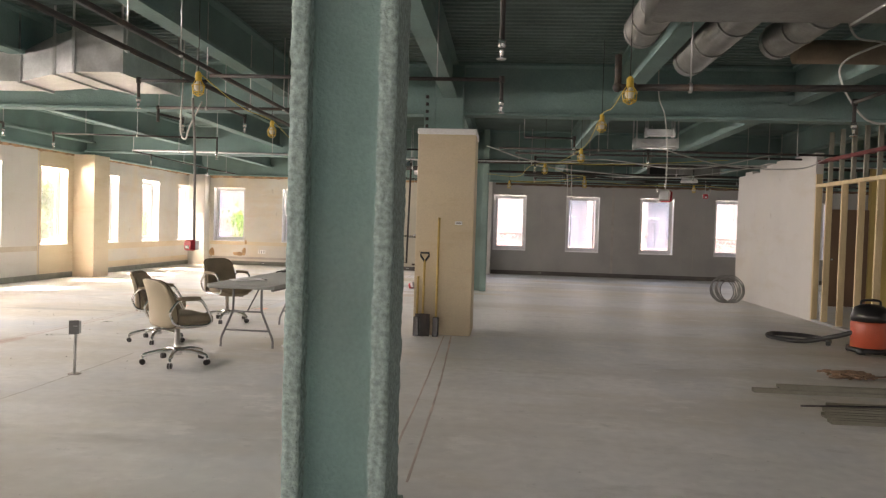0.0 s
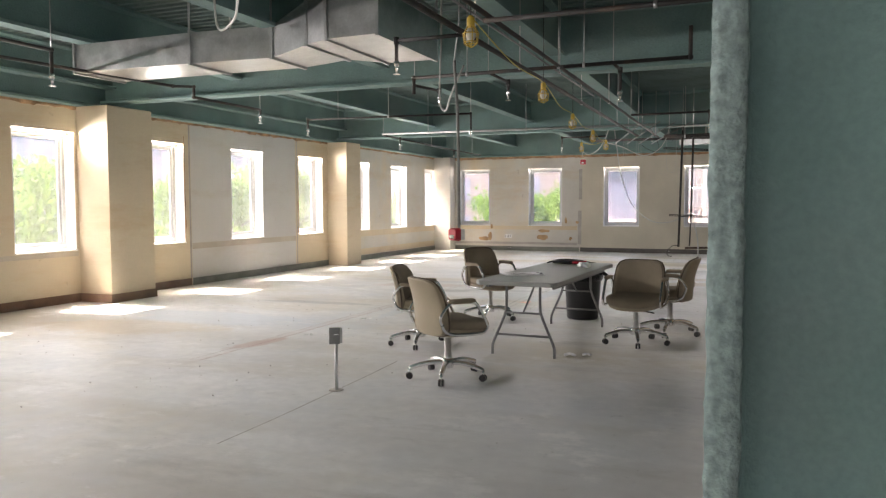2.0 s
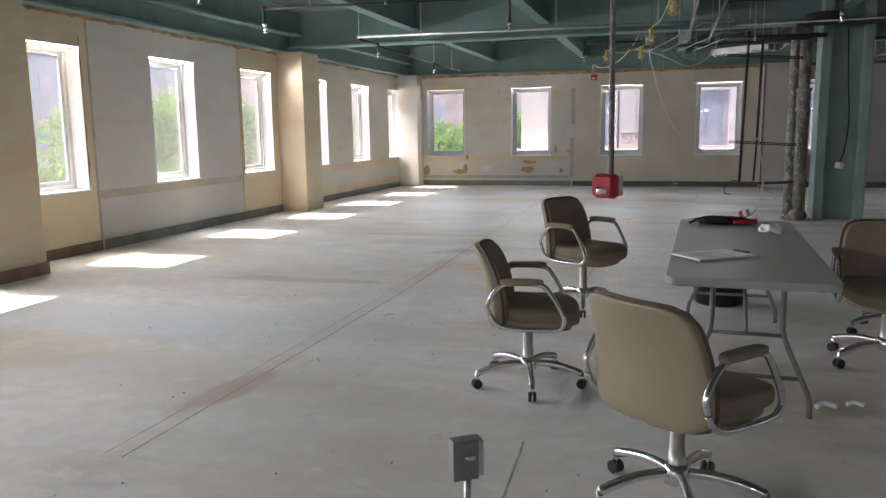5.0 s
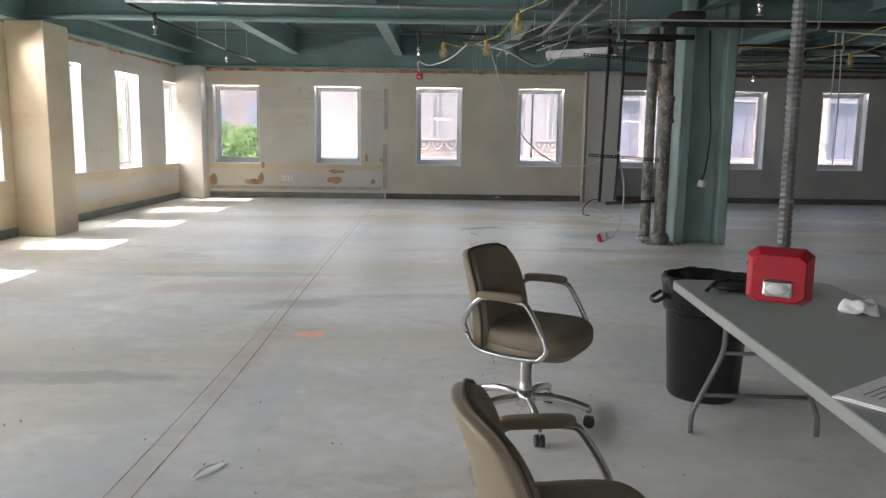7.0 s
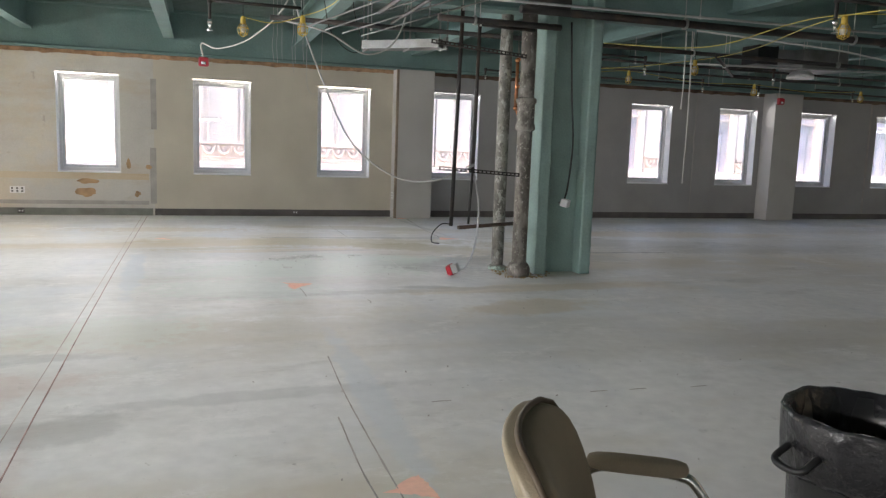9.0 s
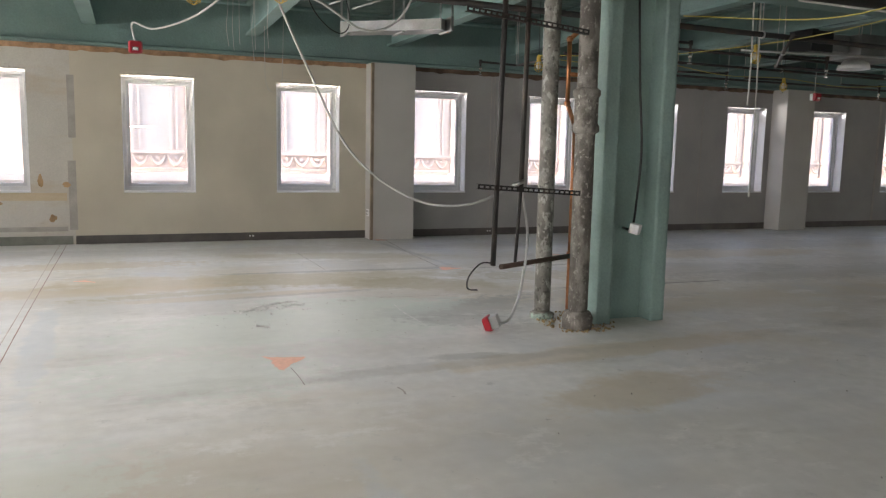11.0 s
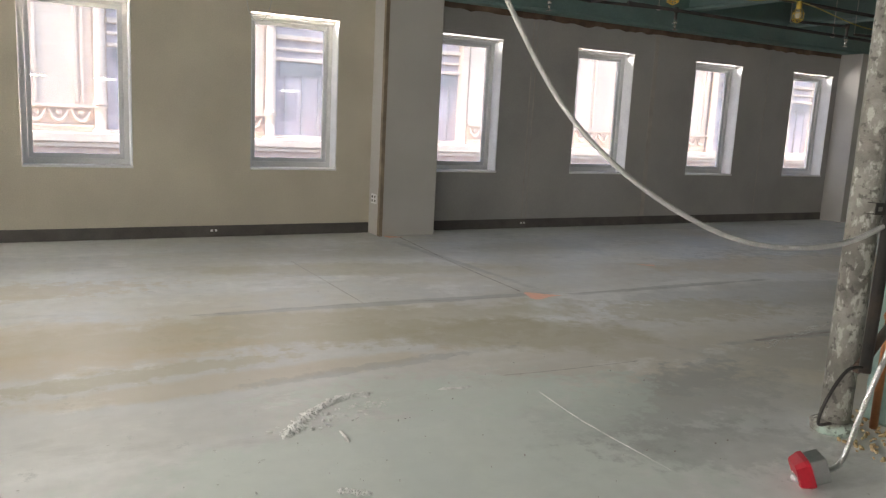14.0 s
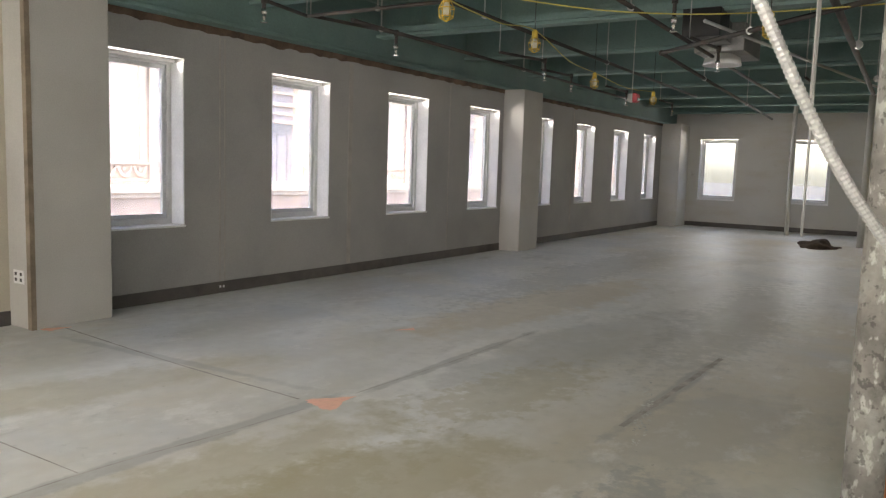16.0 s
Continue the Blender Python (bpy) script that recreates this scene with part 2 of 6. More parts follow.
CHROME = material("chrome", (0.75, 0.75, 0.75), 0.14, metal=1.0, spread=0.05, bump=0)
TABLETOP = material("grey plastic tabletop", (0.33, 0.345, 0.325), 0.5, spread=0.06, scale=4, fine=150, bump=0.06)
GREYLEG = material("grey enamelled steel", (0.2, 0.2, 0.2), 0.45, metal=0.3, spread=0.1, bump=0.02)
BLACKPLASTIC = material("black plastic", (0.016, 0.016, 0.017), 0.32, spread=0.2, bump=0.03)
RED = material("red plastic", (0.4, 0.008, 0.022), 0.4, spread=0.08, bump=0.02)
YELLOW = material("yellow plastic", (0.58, 0.4, 0.06), 0.5, spread=0.1, bump=0.02)
GREYCABLE = material("grey cable sheath", (0.5, 0.5, 0.48), 0.5, spread=0.1, bump=0.02)
WOOD = material("pine stud wood", (0.64, 0.5, 0.3), 0.75, spread=0.15, scale=6, fine=60, bump=0.1, stretch=(1, 1, 0.15))
ORANGE = material("orange marking paint", (1.0, 0.6, 0.47), 0.85, spread=0.04, scale=14, fine=30, bump=0)
STONE = material("pale pink facade stone", (0.84, 0.71, 0.61), 0.85, spread=0.1, scale=0.5, fine=8, bump=0.1)
LEAF = material("green leaves", (0.2, 0.33, 0.08), 0.6, spread=0.2, scale=1.5, fine=20, bump=0)
BARK = material("bark", (0.12, 0.09, 0.07), 0.9, spread=0.2, bump=0.3)
ASPHALT = material("asphalt", (0.06, 0.06, 0.06), 0.9, bump=0.1)
STAINED = material("stained old plaster", (0.593, 0.569, 0.523), 0.85, spread=0.05, scale=1.4, fine=70, bump=0.08, second=(0.7, 0.56, 0.36), amount=0.7)
BEIGE = material("beige wall paint", (0.6, 0.55, 0.455), 0.85, spread=0.08, scale=1.2, fine=80, bump=0.12, second=(0.5, 0.45, 0.35), amount=0.4)
PIERWALL = material("pale grey pier drywall", (0.52, 0.505, 0.48), 0.85, spread=0.07, scale=1.3, fine=90, bump=0.1, second=(0.55, 0.52, 0.48), amount=0.6)
# White drywall; its look against the light is put into the grey base
BACKLITWALL = material("drywall in backlit tone", (0.38, 0.372, 0.364), 0.85, spread=0.1, scale=1.1, fine=90, bump=0.14, second=(0.45, 0.43, 0.41), amount=0.7)
TORN = material("torn brown drywall paper", (0.42, 0.27, 0.15), 0.9, spread=0.3, scale=6, bump=0.2)
RUSTY = material("ragged rust-brown plaster edge", (0.4, 0.24, 0.14), 0.95, spread=0.4, scale=5, fine=40, bump=0.4, second=(0.12, 0.08, 0.06), amount=0.8)
DECKMETAL = material("sprayed metal deck", (0.155, 0.22, 0.21), 0.8, spread=0.2, scale=1.2, fine=40, bump=0.15, second=(0.1, 0.12, 0.12), amount=0.6)
COPPER = material("copper pipe", (0.55, 0.24, 0.12), 0.4, metal=1.0, spread=0.25, scale=8, bump=0.03, second=(0.16, 0.1, 0.06), amount=0.7)
GREENPIPE = material("grey pipe with old flaking paint", (0.21, 0.2, 0.18), 0.8, spread=0.35, scale=7, fine=30, bump=0.4, second=(0.36, 0.36, 0.33), amount=0.8)
layered(GREENPIPE, (0.5, 0.5, 0.46), 16.0, 0.54, 0.6, 0.75, (2, 1, 5), (1, 1, 0.6))
layered(GREENPIPE, (0.46, 0.6, 0.53), 1.3, 0.6, 0.64, 0.85, (1, 4, 1.8), (1, 1, 0.8))
layered(GREENPIPE, (0.07, 0.065, 0.06), 26.0, 0.57, 0.62, 0.7, (0, 0, 0), (1, 1, 1))
layered(CASTIRON, (0.5, 0.48, 0.43), 30.0, 0.58, 0.63, 0.8, (2, 5, 1), (1, 1, 0.7))
layered(CASTIRON, (0.42, 0.4, 0.36), 6.0, 0.52, 0.62, 0.6, (5, 2, 3), (1, 1, 0.5))
for m, c in ((CREAM, (0.46, 0.3, 0.15)), (DRYWALL, (0.47, 0.4, 0.3)), (STAINED, (0.5, 0.36, 0.2))):
    layered(m, c, 0.9, 0.52, 0.68, 0.35, (3, 1, 2), (0.6, 0.6, 2.4), 0.68)
    layered(m, (0.3, 0.24, 0.18), 7.0, 0.66, 0.72, 0.4, (1, 6, 2), (1, 1, 0.7))
PAPER = material("white paper", (0.8, 0.8, 0.8), 0.8, spread=0.03, bump=0)
YELLOWWALL = material("yellow painted wall", (0.75, 0.55, 0.2), 0.8, spread=0.08, scale=1.5, bump=0.05)
BROWN = material("brown door wood", (0.22, 0.12, 0.06), 0.5, spread=0.15, scale=3, bump=0.05, stretch=(1, 1, 0.2))
CHALK = material("dark saw-cut joint", (0.42, 0.39, 0.36), 0.95, spread=0.3, scale=6, bump=0.1)
REDCHALK = material("red chalk line", (0.4, 0.28, 0.25), 0.95, spread=0.4, scale=5, bump=0.1)
FAINT = material("faint red-brown chalk trace", (0.52, 0.44, 0.4), 0.95, spread=0.3, scale=2, bump=0.1)
SCRAPED = material("rough scraped adhesive on concrete", (0.54, 0.55, 0.52), 0.9, spread=0.35, scale=5, fine=30, bump=0.5)
# Darker stone: the bays' recess shade is in the colour; tower windows share it
BLINDSTONE = material("dark window and recess shade tone", (0.56, 0.51, 0.55), 0.7, spread=0.2, scale=1, bump=0.1)
PINK = material("pink facade brick band", (0.66, 0.5, 0.42), 0.85, spread=0.15, scale=1, fine=12, bump=0.1)
FRIEZE = material("tan frieze stone", (0.7, 0.56, 0.46), 0.85, spread=0.1, scale=2, bump=0.1)
GREYTOWER = material("grey tower cladding", (0.45, 0.45, 0.47), 0.7, spread=0.1, scale=0.4, bump=0.05)
GREENPAINT = material("pale green column paint", (0.27, 0.39, 0.36), 0.75, spread=0.14, scale=1.8, fine=45, bump=0.1, second=(0.2, 0.24, 0.2), amount=0.5)
PALEFLEX = material("pale flexible conduit", (0.47, 0.47, 0.46), 0.4, metal=0.4, spread=0.1, scale=9, bump=0.02)
GLASS = bpy.data.materials.new("window glass")
GLASS.use_nodes = True
_b = GLASS.node_tree.nodes["Principled BSDF"]
_b.inputs["Transmission Weight"].default_value = 1.0
_b.inputs["Roughness"].default_value = 0.0
_b.inputs["IOR"].default_value = 1.4
_b.inputs["Base Color"].default_value = (0.37, 0.37, 0.365, 1)


def translucent(m, color, share):
    """Lets some light scatter through a thin sheet: dust on glass, leaves."""
    n, link = m.node_tree.nodes, m.node_tree.links.new
    t, mx = n.new("ShaderNodeBsdfTranslucent"), n.new("ShaderNodeMixShader")
    t.inputs["Color"].default_value = (*color, 1)
    mx.inputs[0].default_value = share
    link(n["Principled BSDF"].outputs[0], mx.inputs[1])
    link(t.outputs[0], mx.inputs[2])
    link(mx.outputs[0], n["Material Output"].inputs["Surface"])


translucent(GLASS, (0.7, 0.72, 0.74), 0.03)
translucent(LEAF, (0.26, 0.42, 0.06), 0.5)


# ---- mesh helpers ----
def box(bm, x0, x1, y0, y1, z0, z1):
    v = [bm.verts.new((x, y, z)) for x in (x0, x1) for y in (y0, y1) for z in (z0, z1)]
    for q in ((0, 1, 3, 2), (4, 6, 7, 5), (0, 4, 5, 1), (2, 3, 7, 6), (0, 2, 6, 4), (1, 5, 7, 3)):
        bm.faces.new([v[i] for i in q])
    return bm


def bevel(bm, w, seg=2):
    bmesh.ops.bevel(bm, geom=bm.edges[:], offset=w, segments=seg, affect="EDGES", profile=0.5)
    return bm


def block(x0, x1, y0, y1, z0, z1, w=0.0, seg=2):
    bm = box(bmesh.new(), x0, x1, y0, y1, z0, z1)
    return bevel(bm, w, seg) if w else bm


def smooth_path(pts, steps=6):
    """A Catmull-Rom line through the points."""
    p = [Vector(q) for q in pts]
    p = [2 * p[0] - p[1]] + p + [2 * p[-1] - p[-2]]
    out = []
    for i in range(1, len(p) - 2):
        for s in range(steps):
            t = s / steps
            a, b, c, d = p[i - 1:i + 3]
            out.append(0.5 * (2 * b + (c - a) * t + (2 * a - 5 * b + 4 * c - d) * t * t + (3 * b - a - 3 * c + d) * t ** 3))
    return out + [p[-2]]


def tube(bm, pts, r, sides=10, ridge=0.0):
    """A round bar along the points. r: a radius or one per point. ridge: every other ring is thicker by it."""
    p = [Vector(q) for q in pts]
    rings = []
    up = Vector((0, 0, 1))
    last = None
    for i, q in enumerate(p):
        d = (p[min(i + 1, len(p) - 1)] - p[max(i - 1, 0)]).normalized()
        if last is None:
            last = d.orthogonal().normalized()
        a = (last - d * last.dot(d))
        a = a.normalized() if a.length > 1e-6 else d.orthogonal().normalized()
        last = a
        b = d.cross(a)
        rr = (r[i] if isinstance(r, (list, tuple)) else r) + (ridge if i % 2 else 0)
        rings.append([bm.verts.new(q + rr * (math.cos(2 * math.pi * k / sides) * a + math.sin(2 * math.pi * k / sides) * b)) for k in range(sides)])
    for s, t in zip(rings, rings[1:]):
        for k in range(sides):
            f = bm.faces.new((s[k], s[(k + 1) % sides], t[(k + 1) % sides], t[k]))
            f.smooth = True
    bm.faces.new(rings[0][::-1])
    bm.faces.new(rings[-1])
    return bm


def lathe(bm, profile, sides=24, at=(0, 0, 0), closed=False):
    """A turned body: profile of (radius, height)."""
    x0, y0, z0 = at
    rings = [[bm.verts.new((x0 + r * math.cos(2 * math.pi * k / sides), y0 + r * math.sin(2 * math.pi * k / sides), z0 + z)) for k in range(sides)] for r, z in profile]
    for s, t in zip(rings, rings[1:]):
        for k in range(sides):
            f = bm.faces.new((s[k], s[(k + 1) % sides], t[(k + 1) % sides], t[k]))
            f.smooth = True
    bm.faces.new(rings[0][::-1])
    bm.faces.new(rings[-1])
    return bm


def mesh_of(name, bm, material):
    me = bpy.data.meshes.new(name)
    bmesh.ops.recalc_face_normals(bm, faces=bm.faces[:])
    bm.to_mesh(me)
    bm.free()
    me.materials.append(material)
    return me


def part(name, bm, material, parent=None, label=""):
    ob = new(name, mesh_of(name, bm, material))
    ob.parent = parent
    return tagged(ob, label)


def thing(name, label, category, at=None, group="", kind=""):
    ob = new(name)
    if at is not None:
        ob.matrix_world = at
    return tagged(ob, label, category, group, kind)


def solid(name, bm, material, label, category, group="", kind=""):
    return tagged(new(name, mesh_of(name, bm, material)), label, category, group, kind)


# ---- the shell ----
def wall_with_openings(name, label, centres, a0, a1, along, inner, outward, paints):
    """A wall of real thickness, with openings for windows, along x or y. paints: (start, material) along the wall."""
    bm = bmesh.new()
    starts = [p[0] for p in paints]

    def piece(a, b, z0, z1):
        lo, hi = sorted((inner, inner + outward * WALL))
        slot = max(i for i, q in enumerate(starts) if q <= a + 1e-6)
        first = len(bm.faces)
        box(bm, *((a, b, lo, hi) if along == "x" else (lo, hi, a, b)), z0, z1)
        bm.faces.ensure_lookup_table()
        for f in bm.faces[first:]:
            f.material_index = slot

    def stretch(a, b):
        marks = [a] + [q for q in starts if a < q < b] + [b]
        for p, q in zip(marks, marks[1:]):
            piece(p, q, 0, DECK)
    edge = a0
    for c in sorted(centres):
        stretch(edge, c - WIN / 2)
        piece(c - WIN / 2, c + WIN / 2, 0, SILL)
        piece(c - WIN / 2, c + WIN / 2, HEAD, DECK)
        edge = c + WIN / 2
    stretch(edge, a1)
    ob = solid(name, bm, paints[0][1], label, "wall", kind="structure")
    for _, m in paints[1:]:
        ob.data.materials.append(m)
    return ob


floor = solid("floor", block(WX - WALL, EX + WALL, SY - WALL, NY + WALL, -0.25, 0), CONCRETE, "bare grey concrete floor with stains, dust and painted shade bands", "floor", kind="structure")
wall_with_openings("wall_west", "cream and white plastered wall with stained patches", WEST, SY, NY + WALL, "y", WX, -1,
                   [(SY, CREAM), (12.75, DRYWALL), (16.2, CREAM), (18.0, STAINED)])
wall_with_openings("wall_north", "stained white and beige panels, and drywall greyed for backlight", NORTH, WX, EX, "x", NY, 1, [(WX, STAINED), (-5.8, BEIGE), (-0.85, BACKLITWALL)])
wall_with_openings("wall_east", "plain white drywall with windows", EAST, SY, NY + WALL, "y", EX, 1, [(SY, DRYWALL)])
wall_with_openings("wall_south", "plain white drywall with windows", SOUTH, WX - WALL, EX + WALL, "x", SY, -1, [(WX - WALL, DRYWALL)])


def deck():
    """Corrugated metal deck, its ribs along x."""
    bm = bmesh.new()
    prof, y = [], SY - WALL
    while y < NY + WALL:
        prof += [(y, DECK), (y + 0.06, DECK), (y + 0.08, DECK + 0.045), (y + 0.13, DECK + 0.045)]
        y += 0.15
    prof += [(y, DECK + 0.2), (SY - WALL, DECK + 0.2)]
    rows = [[bm.verts.new((x, a, b)) for a, b in prof] for x in (WX - WALL, EX + WALL)]
    n = len(prof)
    for k in range(n):
        bm.faces.new((rows[0][k], rows[0][(k + 1) % n], rows[1][(k + 1) % n], rows[1][k]))
    return bm


solid("ceiling", deck(), DECKMETAL, "green-grey sprayed corrugated metal deck", "ceiling", kind="structure")


def pier(name, x0, x1, y0, y1, material, label):
    return solid(name, block(x0, x1, y0, y1, 0, 2.95, 0.012), material, label, "pier", kind="structure")


for y, half, face in ((3.4, 0.45, -9.85), (10.68, 0.455, -9.83), (17.95, 0.35, -9.92)):
    pier("pier", WX, face, y - half, y + half, CREAM, "cream boxed pier against the wall")
pier("pier", WX, -9.9, NY - 0.45, NY, STAINED, "stained white corner pier")
for x, face in ((-0.885, 24.4), (8.12, 24.33)):
    pier("pier", x - 0.385, x + 0.385, face, NY, PIERWALL, "pale grey drywall boxed pier")
pier("pier", 17.45, EX, 24.2, NY, DRYWALL, "white corner pier")

# ---- beams ----
GIRDERS = (3.45, 10.7, 17.95, 24.95)
JOISTS = [-0.85 + 2.33 * k for k in range(-4, 9)]


def i_beam(name, p, q, depth, width, ztop, label):
    """A steel I-beam between two plan points, its top at ztop."""
    p, q = Vector((*p, 0)), Vector((*q, 0))
    d = (q - p).normalized()
    s = Vector((-d.y, d.x, 0))
    prof = [(-width / 2, 0), (width / 2, 0), (width / 2, 0.035), (0.02, 0.06), (0.02, depth - 0.05), (width / 2, depth - 0.03), (width / 2, depth),
            (-width / 2, depth), (-width / 2, depth - 0.03), (-0.02, depth - 0.05), (-0.02, 0.06), (-width / 2, 0.035)]
    bm = bmesh.new()
    rings = [[bm.verts.new(o + s * u + Vector((0, 0, ztop - depth + v))) for u, v in prof] for o in (p, q)]
    n = len(prof)
    for k in range(n):
        bm.faces.new((rings[0][k], rings[0][(k + 1) % n], rings[1][(k + 1) % n], rings[1][k]))
    bm.faces.new(rings[0])
    bm.faces.new(rings[1][::-1])
    return solid(name, bm, GREEN, label, "beam", group=label, kind="structure")


for y in GIRDERS[:3]:
    i_beam("girder", (WX, y), (EX, y), 0.72, 0.26, DECK, "green fireproofed steel girder")
for x in JOISTS:
    for a, b in ((SY, 3.45), (3.45, 10.7), (10.7, 17.95), (17.95, NY)):
        i_beam("beam", (x, a + 0.03), (x, b - 0.03), 0.5, 0.19, DECK, "green fireproofed steel beam")
i_beam("girder", (WX, NY - 0.12), (EX, NY - 0.12), 0.8, 0.2, DECK, "green fireproofed edge girder")
i_beam("girder", (WX + 0.12, SY), (WX + 0.12, NY), 0.8, 0.2, DECK, "green fireproofed edge girder")


def rough_edges(bm, amount, scale=14.0):
    """Lumpy sprayed surface: pushes the points about by noise."""
    for v in bm.verts:
        v.co += amount * noise.noise_vector(v.co * scale)
    return bm


def slab_grid(x0, x1, y0, y1, z0, z1, step):
    """A box cut into a grid of about that step, for lumpy surfaces."""
    bm = box(bmesh.new(), x0, x1, y0, y1, z0, z1)
    for axis, (a, b) in enumerate(((x0, x1), (y0, y1), (z0, z1))):
        n = int((b - a) / step)
        for k in range(1, n):
            co, no = [0, 0, 0], [0, 0, 0]
            co[axis], no[axis] = a + (b - a) * k / n, 1
            bmesh.ops.bisect_plane(bm, geom=bm.verts[:] + bm.edges[:] + bm.faces[:], plane_co=co, plane_no=no)
    return bm


def steel_column(x, y, label, w=0.255, d=0.22, lump=0.006, skin=None, thick=0.085):
    """An H column, open to the south, its flange edges lumpy with sprayed fireproofing."""
    col = thing("steel_column", label, "column", pose(x, y, 0), kind="structure")
    for s in (-1, 1):
        a, b = sorted((s * w, s * (w - thick)))
        bm = rough_edges(rough_edges(slab_grid(a, b, -d, d, 0, DECK, 0.024), lump, 9), lump * 0.9, 37)
        for f in bm.faces:
            f.smooth = True
        part("flange", bm, skin or FIREPROOF, col)
    bm = bmesh.new()
    arc = [(w - thick + 0.005, -0.13), (w - 0.1, -0.08), (w - 0.15, -0.055), (0, -0.05), (-w + 0.15, -0.055), (-w + 0.1, -0.08), (-w + thick - 0.005, -0.13)]
    prof = arc + [(a, -b) for a, b in arc[::-1]]
    rows = [[bm.verts.new((a, b, z)) for a, b in prof] for z in (0, 1.2, 2.4, DECK)]
    n = len(prof)
    for r, t in zip(rows, rows[1:]):
        for k in range(n):
            bm.faces.new((r[k], r[(k + 1) % n], t[(k + 1) % n], t[k])).smooth = True
    part("web", bm, skin or GREEN, col)
    if not skin:
        part("base_plate", block(-w - 0.03, w + 0.03, -d - 0.03, d + 0.03, 0, 0.025, 0.004), FIREPROOF, col)
    return col


steel_column(-0.82, 3.78, "green sprayed steel column with lumpy flange edges")
steel_column(-0.83, 17.92, "green painted steel column with rusty foot", 0.36, 0.24, 0.004, GREENPAINT, 0.14)


# ---- boxed column, partition, inner room ----
boxed = thing("boxed_column", "cream drywall boxed column, open at the top", "column", pose(-0.86, 10.69, 0), kind="structure")
part("casing", block(-0.39, 0.39, -0.41, 0.41, 0, 2.78, 0.008), CREAM, boxed)
part("cap_trim", block(-0.4, 0.4, -0.42, 0.42, 2.72, 2.8, 0.01), WHITE, boxed, "white metal edge trim")
part("steel_core", block(-0.2, 0.2, -0.2, 0.2, 2.8, DECK - 0.05, 0.02), GREEN, boxed, "green steel column inside")
for k in range(5):
    part("bolt", lathe(bmesh.new(), [(0.022, 0), (0.022, 0.04)], 6, (-0.3, -0.24, 2.83 + 0.1 * k)), BLACKPIPE, boxed)
part("gusset_plate", block(-0.34, -0.2, -0.22, -0.2, 2.8, 3.3), GREEN, boxed)

tstat = thing("thermostat", "small beige thermostat plate on the boxed column", "thermostat", pose(-0.67, 10.279, 1.53))
part("cover", block(-0.05, 0.05, -0.025, 0, -0.025, 0.025, 0.006), WHITE, tstat)
part("slot", block(-0.035, 0.035, -0.028, -0.02, -0.006, 0.006), BLACKPLASTIC, tstat)

partition = thing("partition_wall", "white drywall partition with a ragged top", "wall", pose(5.4, 0, 0), kind="structure")
bm = bmesh.new()
for k in range(9):
    y0 = 14.0 + 0.5 * k
    box(bm, 0, 0.13, y0, y0 + 0.5, 0, 2.98 - 0.1 * (k > 5) + 0.04 * math.sin(3 * k))
part("board", bm, DRYWALL, partition)
part("end_stud", block(0.0, 0.1, 13.94, 13.995, 0, 2.6, 0.004), WOOD, partition)

frame_wall = thing("stud_wall", "open wall of pine studs without boards", "wall", pose(5.4, 0, 0), kind="structure")
for k in range(8):
    y = 13.5 - 0.6 * k
    part("stud", block(0.0, 0.1, y, y + 0.045, 0.04, 2.36, 0.004), WOOD, frame_wall)
part("sole_plate", block(-0.01, 0.11, 8.9, 13.93, 0, 0.04, 0.004), GALV, frame_wall, "bright metal floor track")
part("top_plate", block(-0.01, 0.11, 8.9, 13.93, 2.36, 2.42, 0.004), WOOD, frame_wall)
for k in range(11):
    y = 13.5 - 0.43 * k
    part("metal_stud", block(0.02, 0.09, y, y + 0.04, 2.42, 3.28, 0.003), GALVDULL, frame_wall)
part("red_channel", block(0.0, 0.1, 8.9, 13.93, 2.78, 2.84, 0.003), REDOXIDE, frame_wall, "red primed steel channel")

solid("wall_inner", block(7.72, 14.5, 17.0, 17.13, 0, 3.0, 0.01), YELLOWWALL, "yellow painted wall of an inner room", "wall", kind="structure")
door = thing("door_1", "dark brown wooden door ajar in the inner room", "door", pose(7.3, 17.02, 0), kind="structure")
part("leaf", block(-0.42, 0.4, -0.02, 0.025, 0.01, 2.1, 0.006), BROWN, door)
part("knob", lathe(bmesh.new(), [(0.012, 0), (0.03, 0.02), (0.03, 0.04), (0.01, 0.05)], 12, (-0.34, -0.04, 1.0)), CHROME, door)



# ---- windows ----
def window(name, label):
    """A window in the middle of x, the room towards -y; its origin on the inner wall face at floor height."""
    w = thing(name, label, "window", kind="structure")
    h = WIN / 2 - 0.002
    d0, d1 = 0.2, 0.28

    def ring(o, t, a, b, low):
        bm = bmesh.new()
        box(bm, -o, -o + t, a, b, low, HEAD - (h - o) - 0.002)
        box(bm, o - t, o, a, b, low, HEAD - (h - o) - 0.002)
        box(bm, -o + t, o - t, a, b, low, low + t)
        box(bm, -o + t, o - t, a, b, HEAD - (h - o) - 0.002 - t, HEAD - (h - o) - 0.002)
        return bm
    part("window_frame", ring(h, 0.06, d0, d1, SILL + 0.025), FRAMEGREY, w)
    part("sash", ring(h - 0.062, 0.045, d0 + 0.025, d1 - 0.01, SILL + 0.025 + 0.062), ALU, w, "pale grey aluminium sash")
    pane = part("pane", block(-h + 0.1, h - 0.1, 0.245, 0.251, SILL + 0.125, HEAD - 0.11), GLASS, w)
    pane.visible_shadow = False
    part("window_sill", block(-h, h, -0.025, d0 + 0.02, SILL, SILL + 0.024, 0.005), WHITE, w)
    part("head_trim", block(-h, h, 0.15, d0, HEAD - 0.035, HEAD - 0.003, 0.003), WHITE, w)
    return w


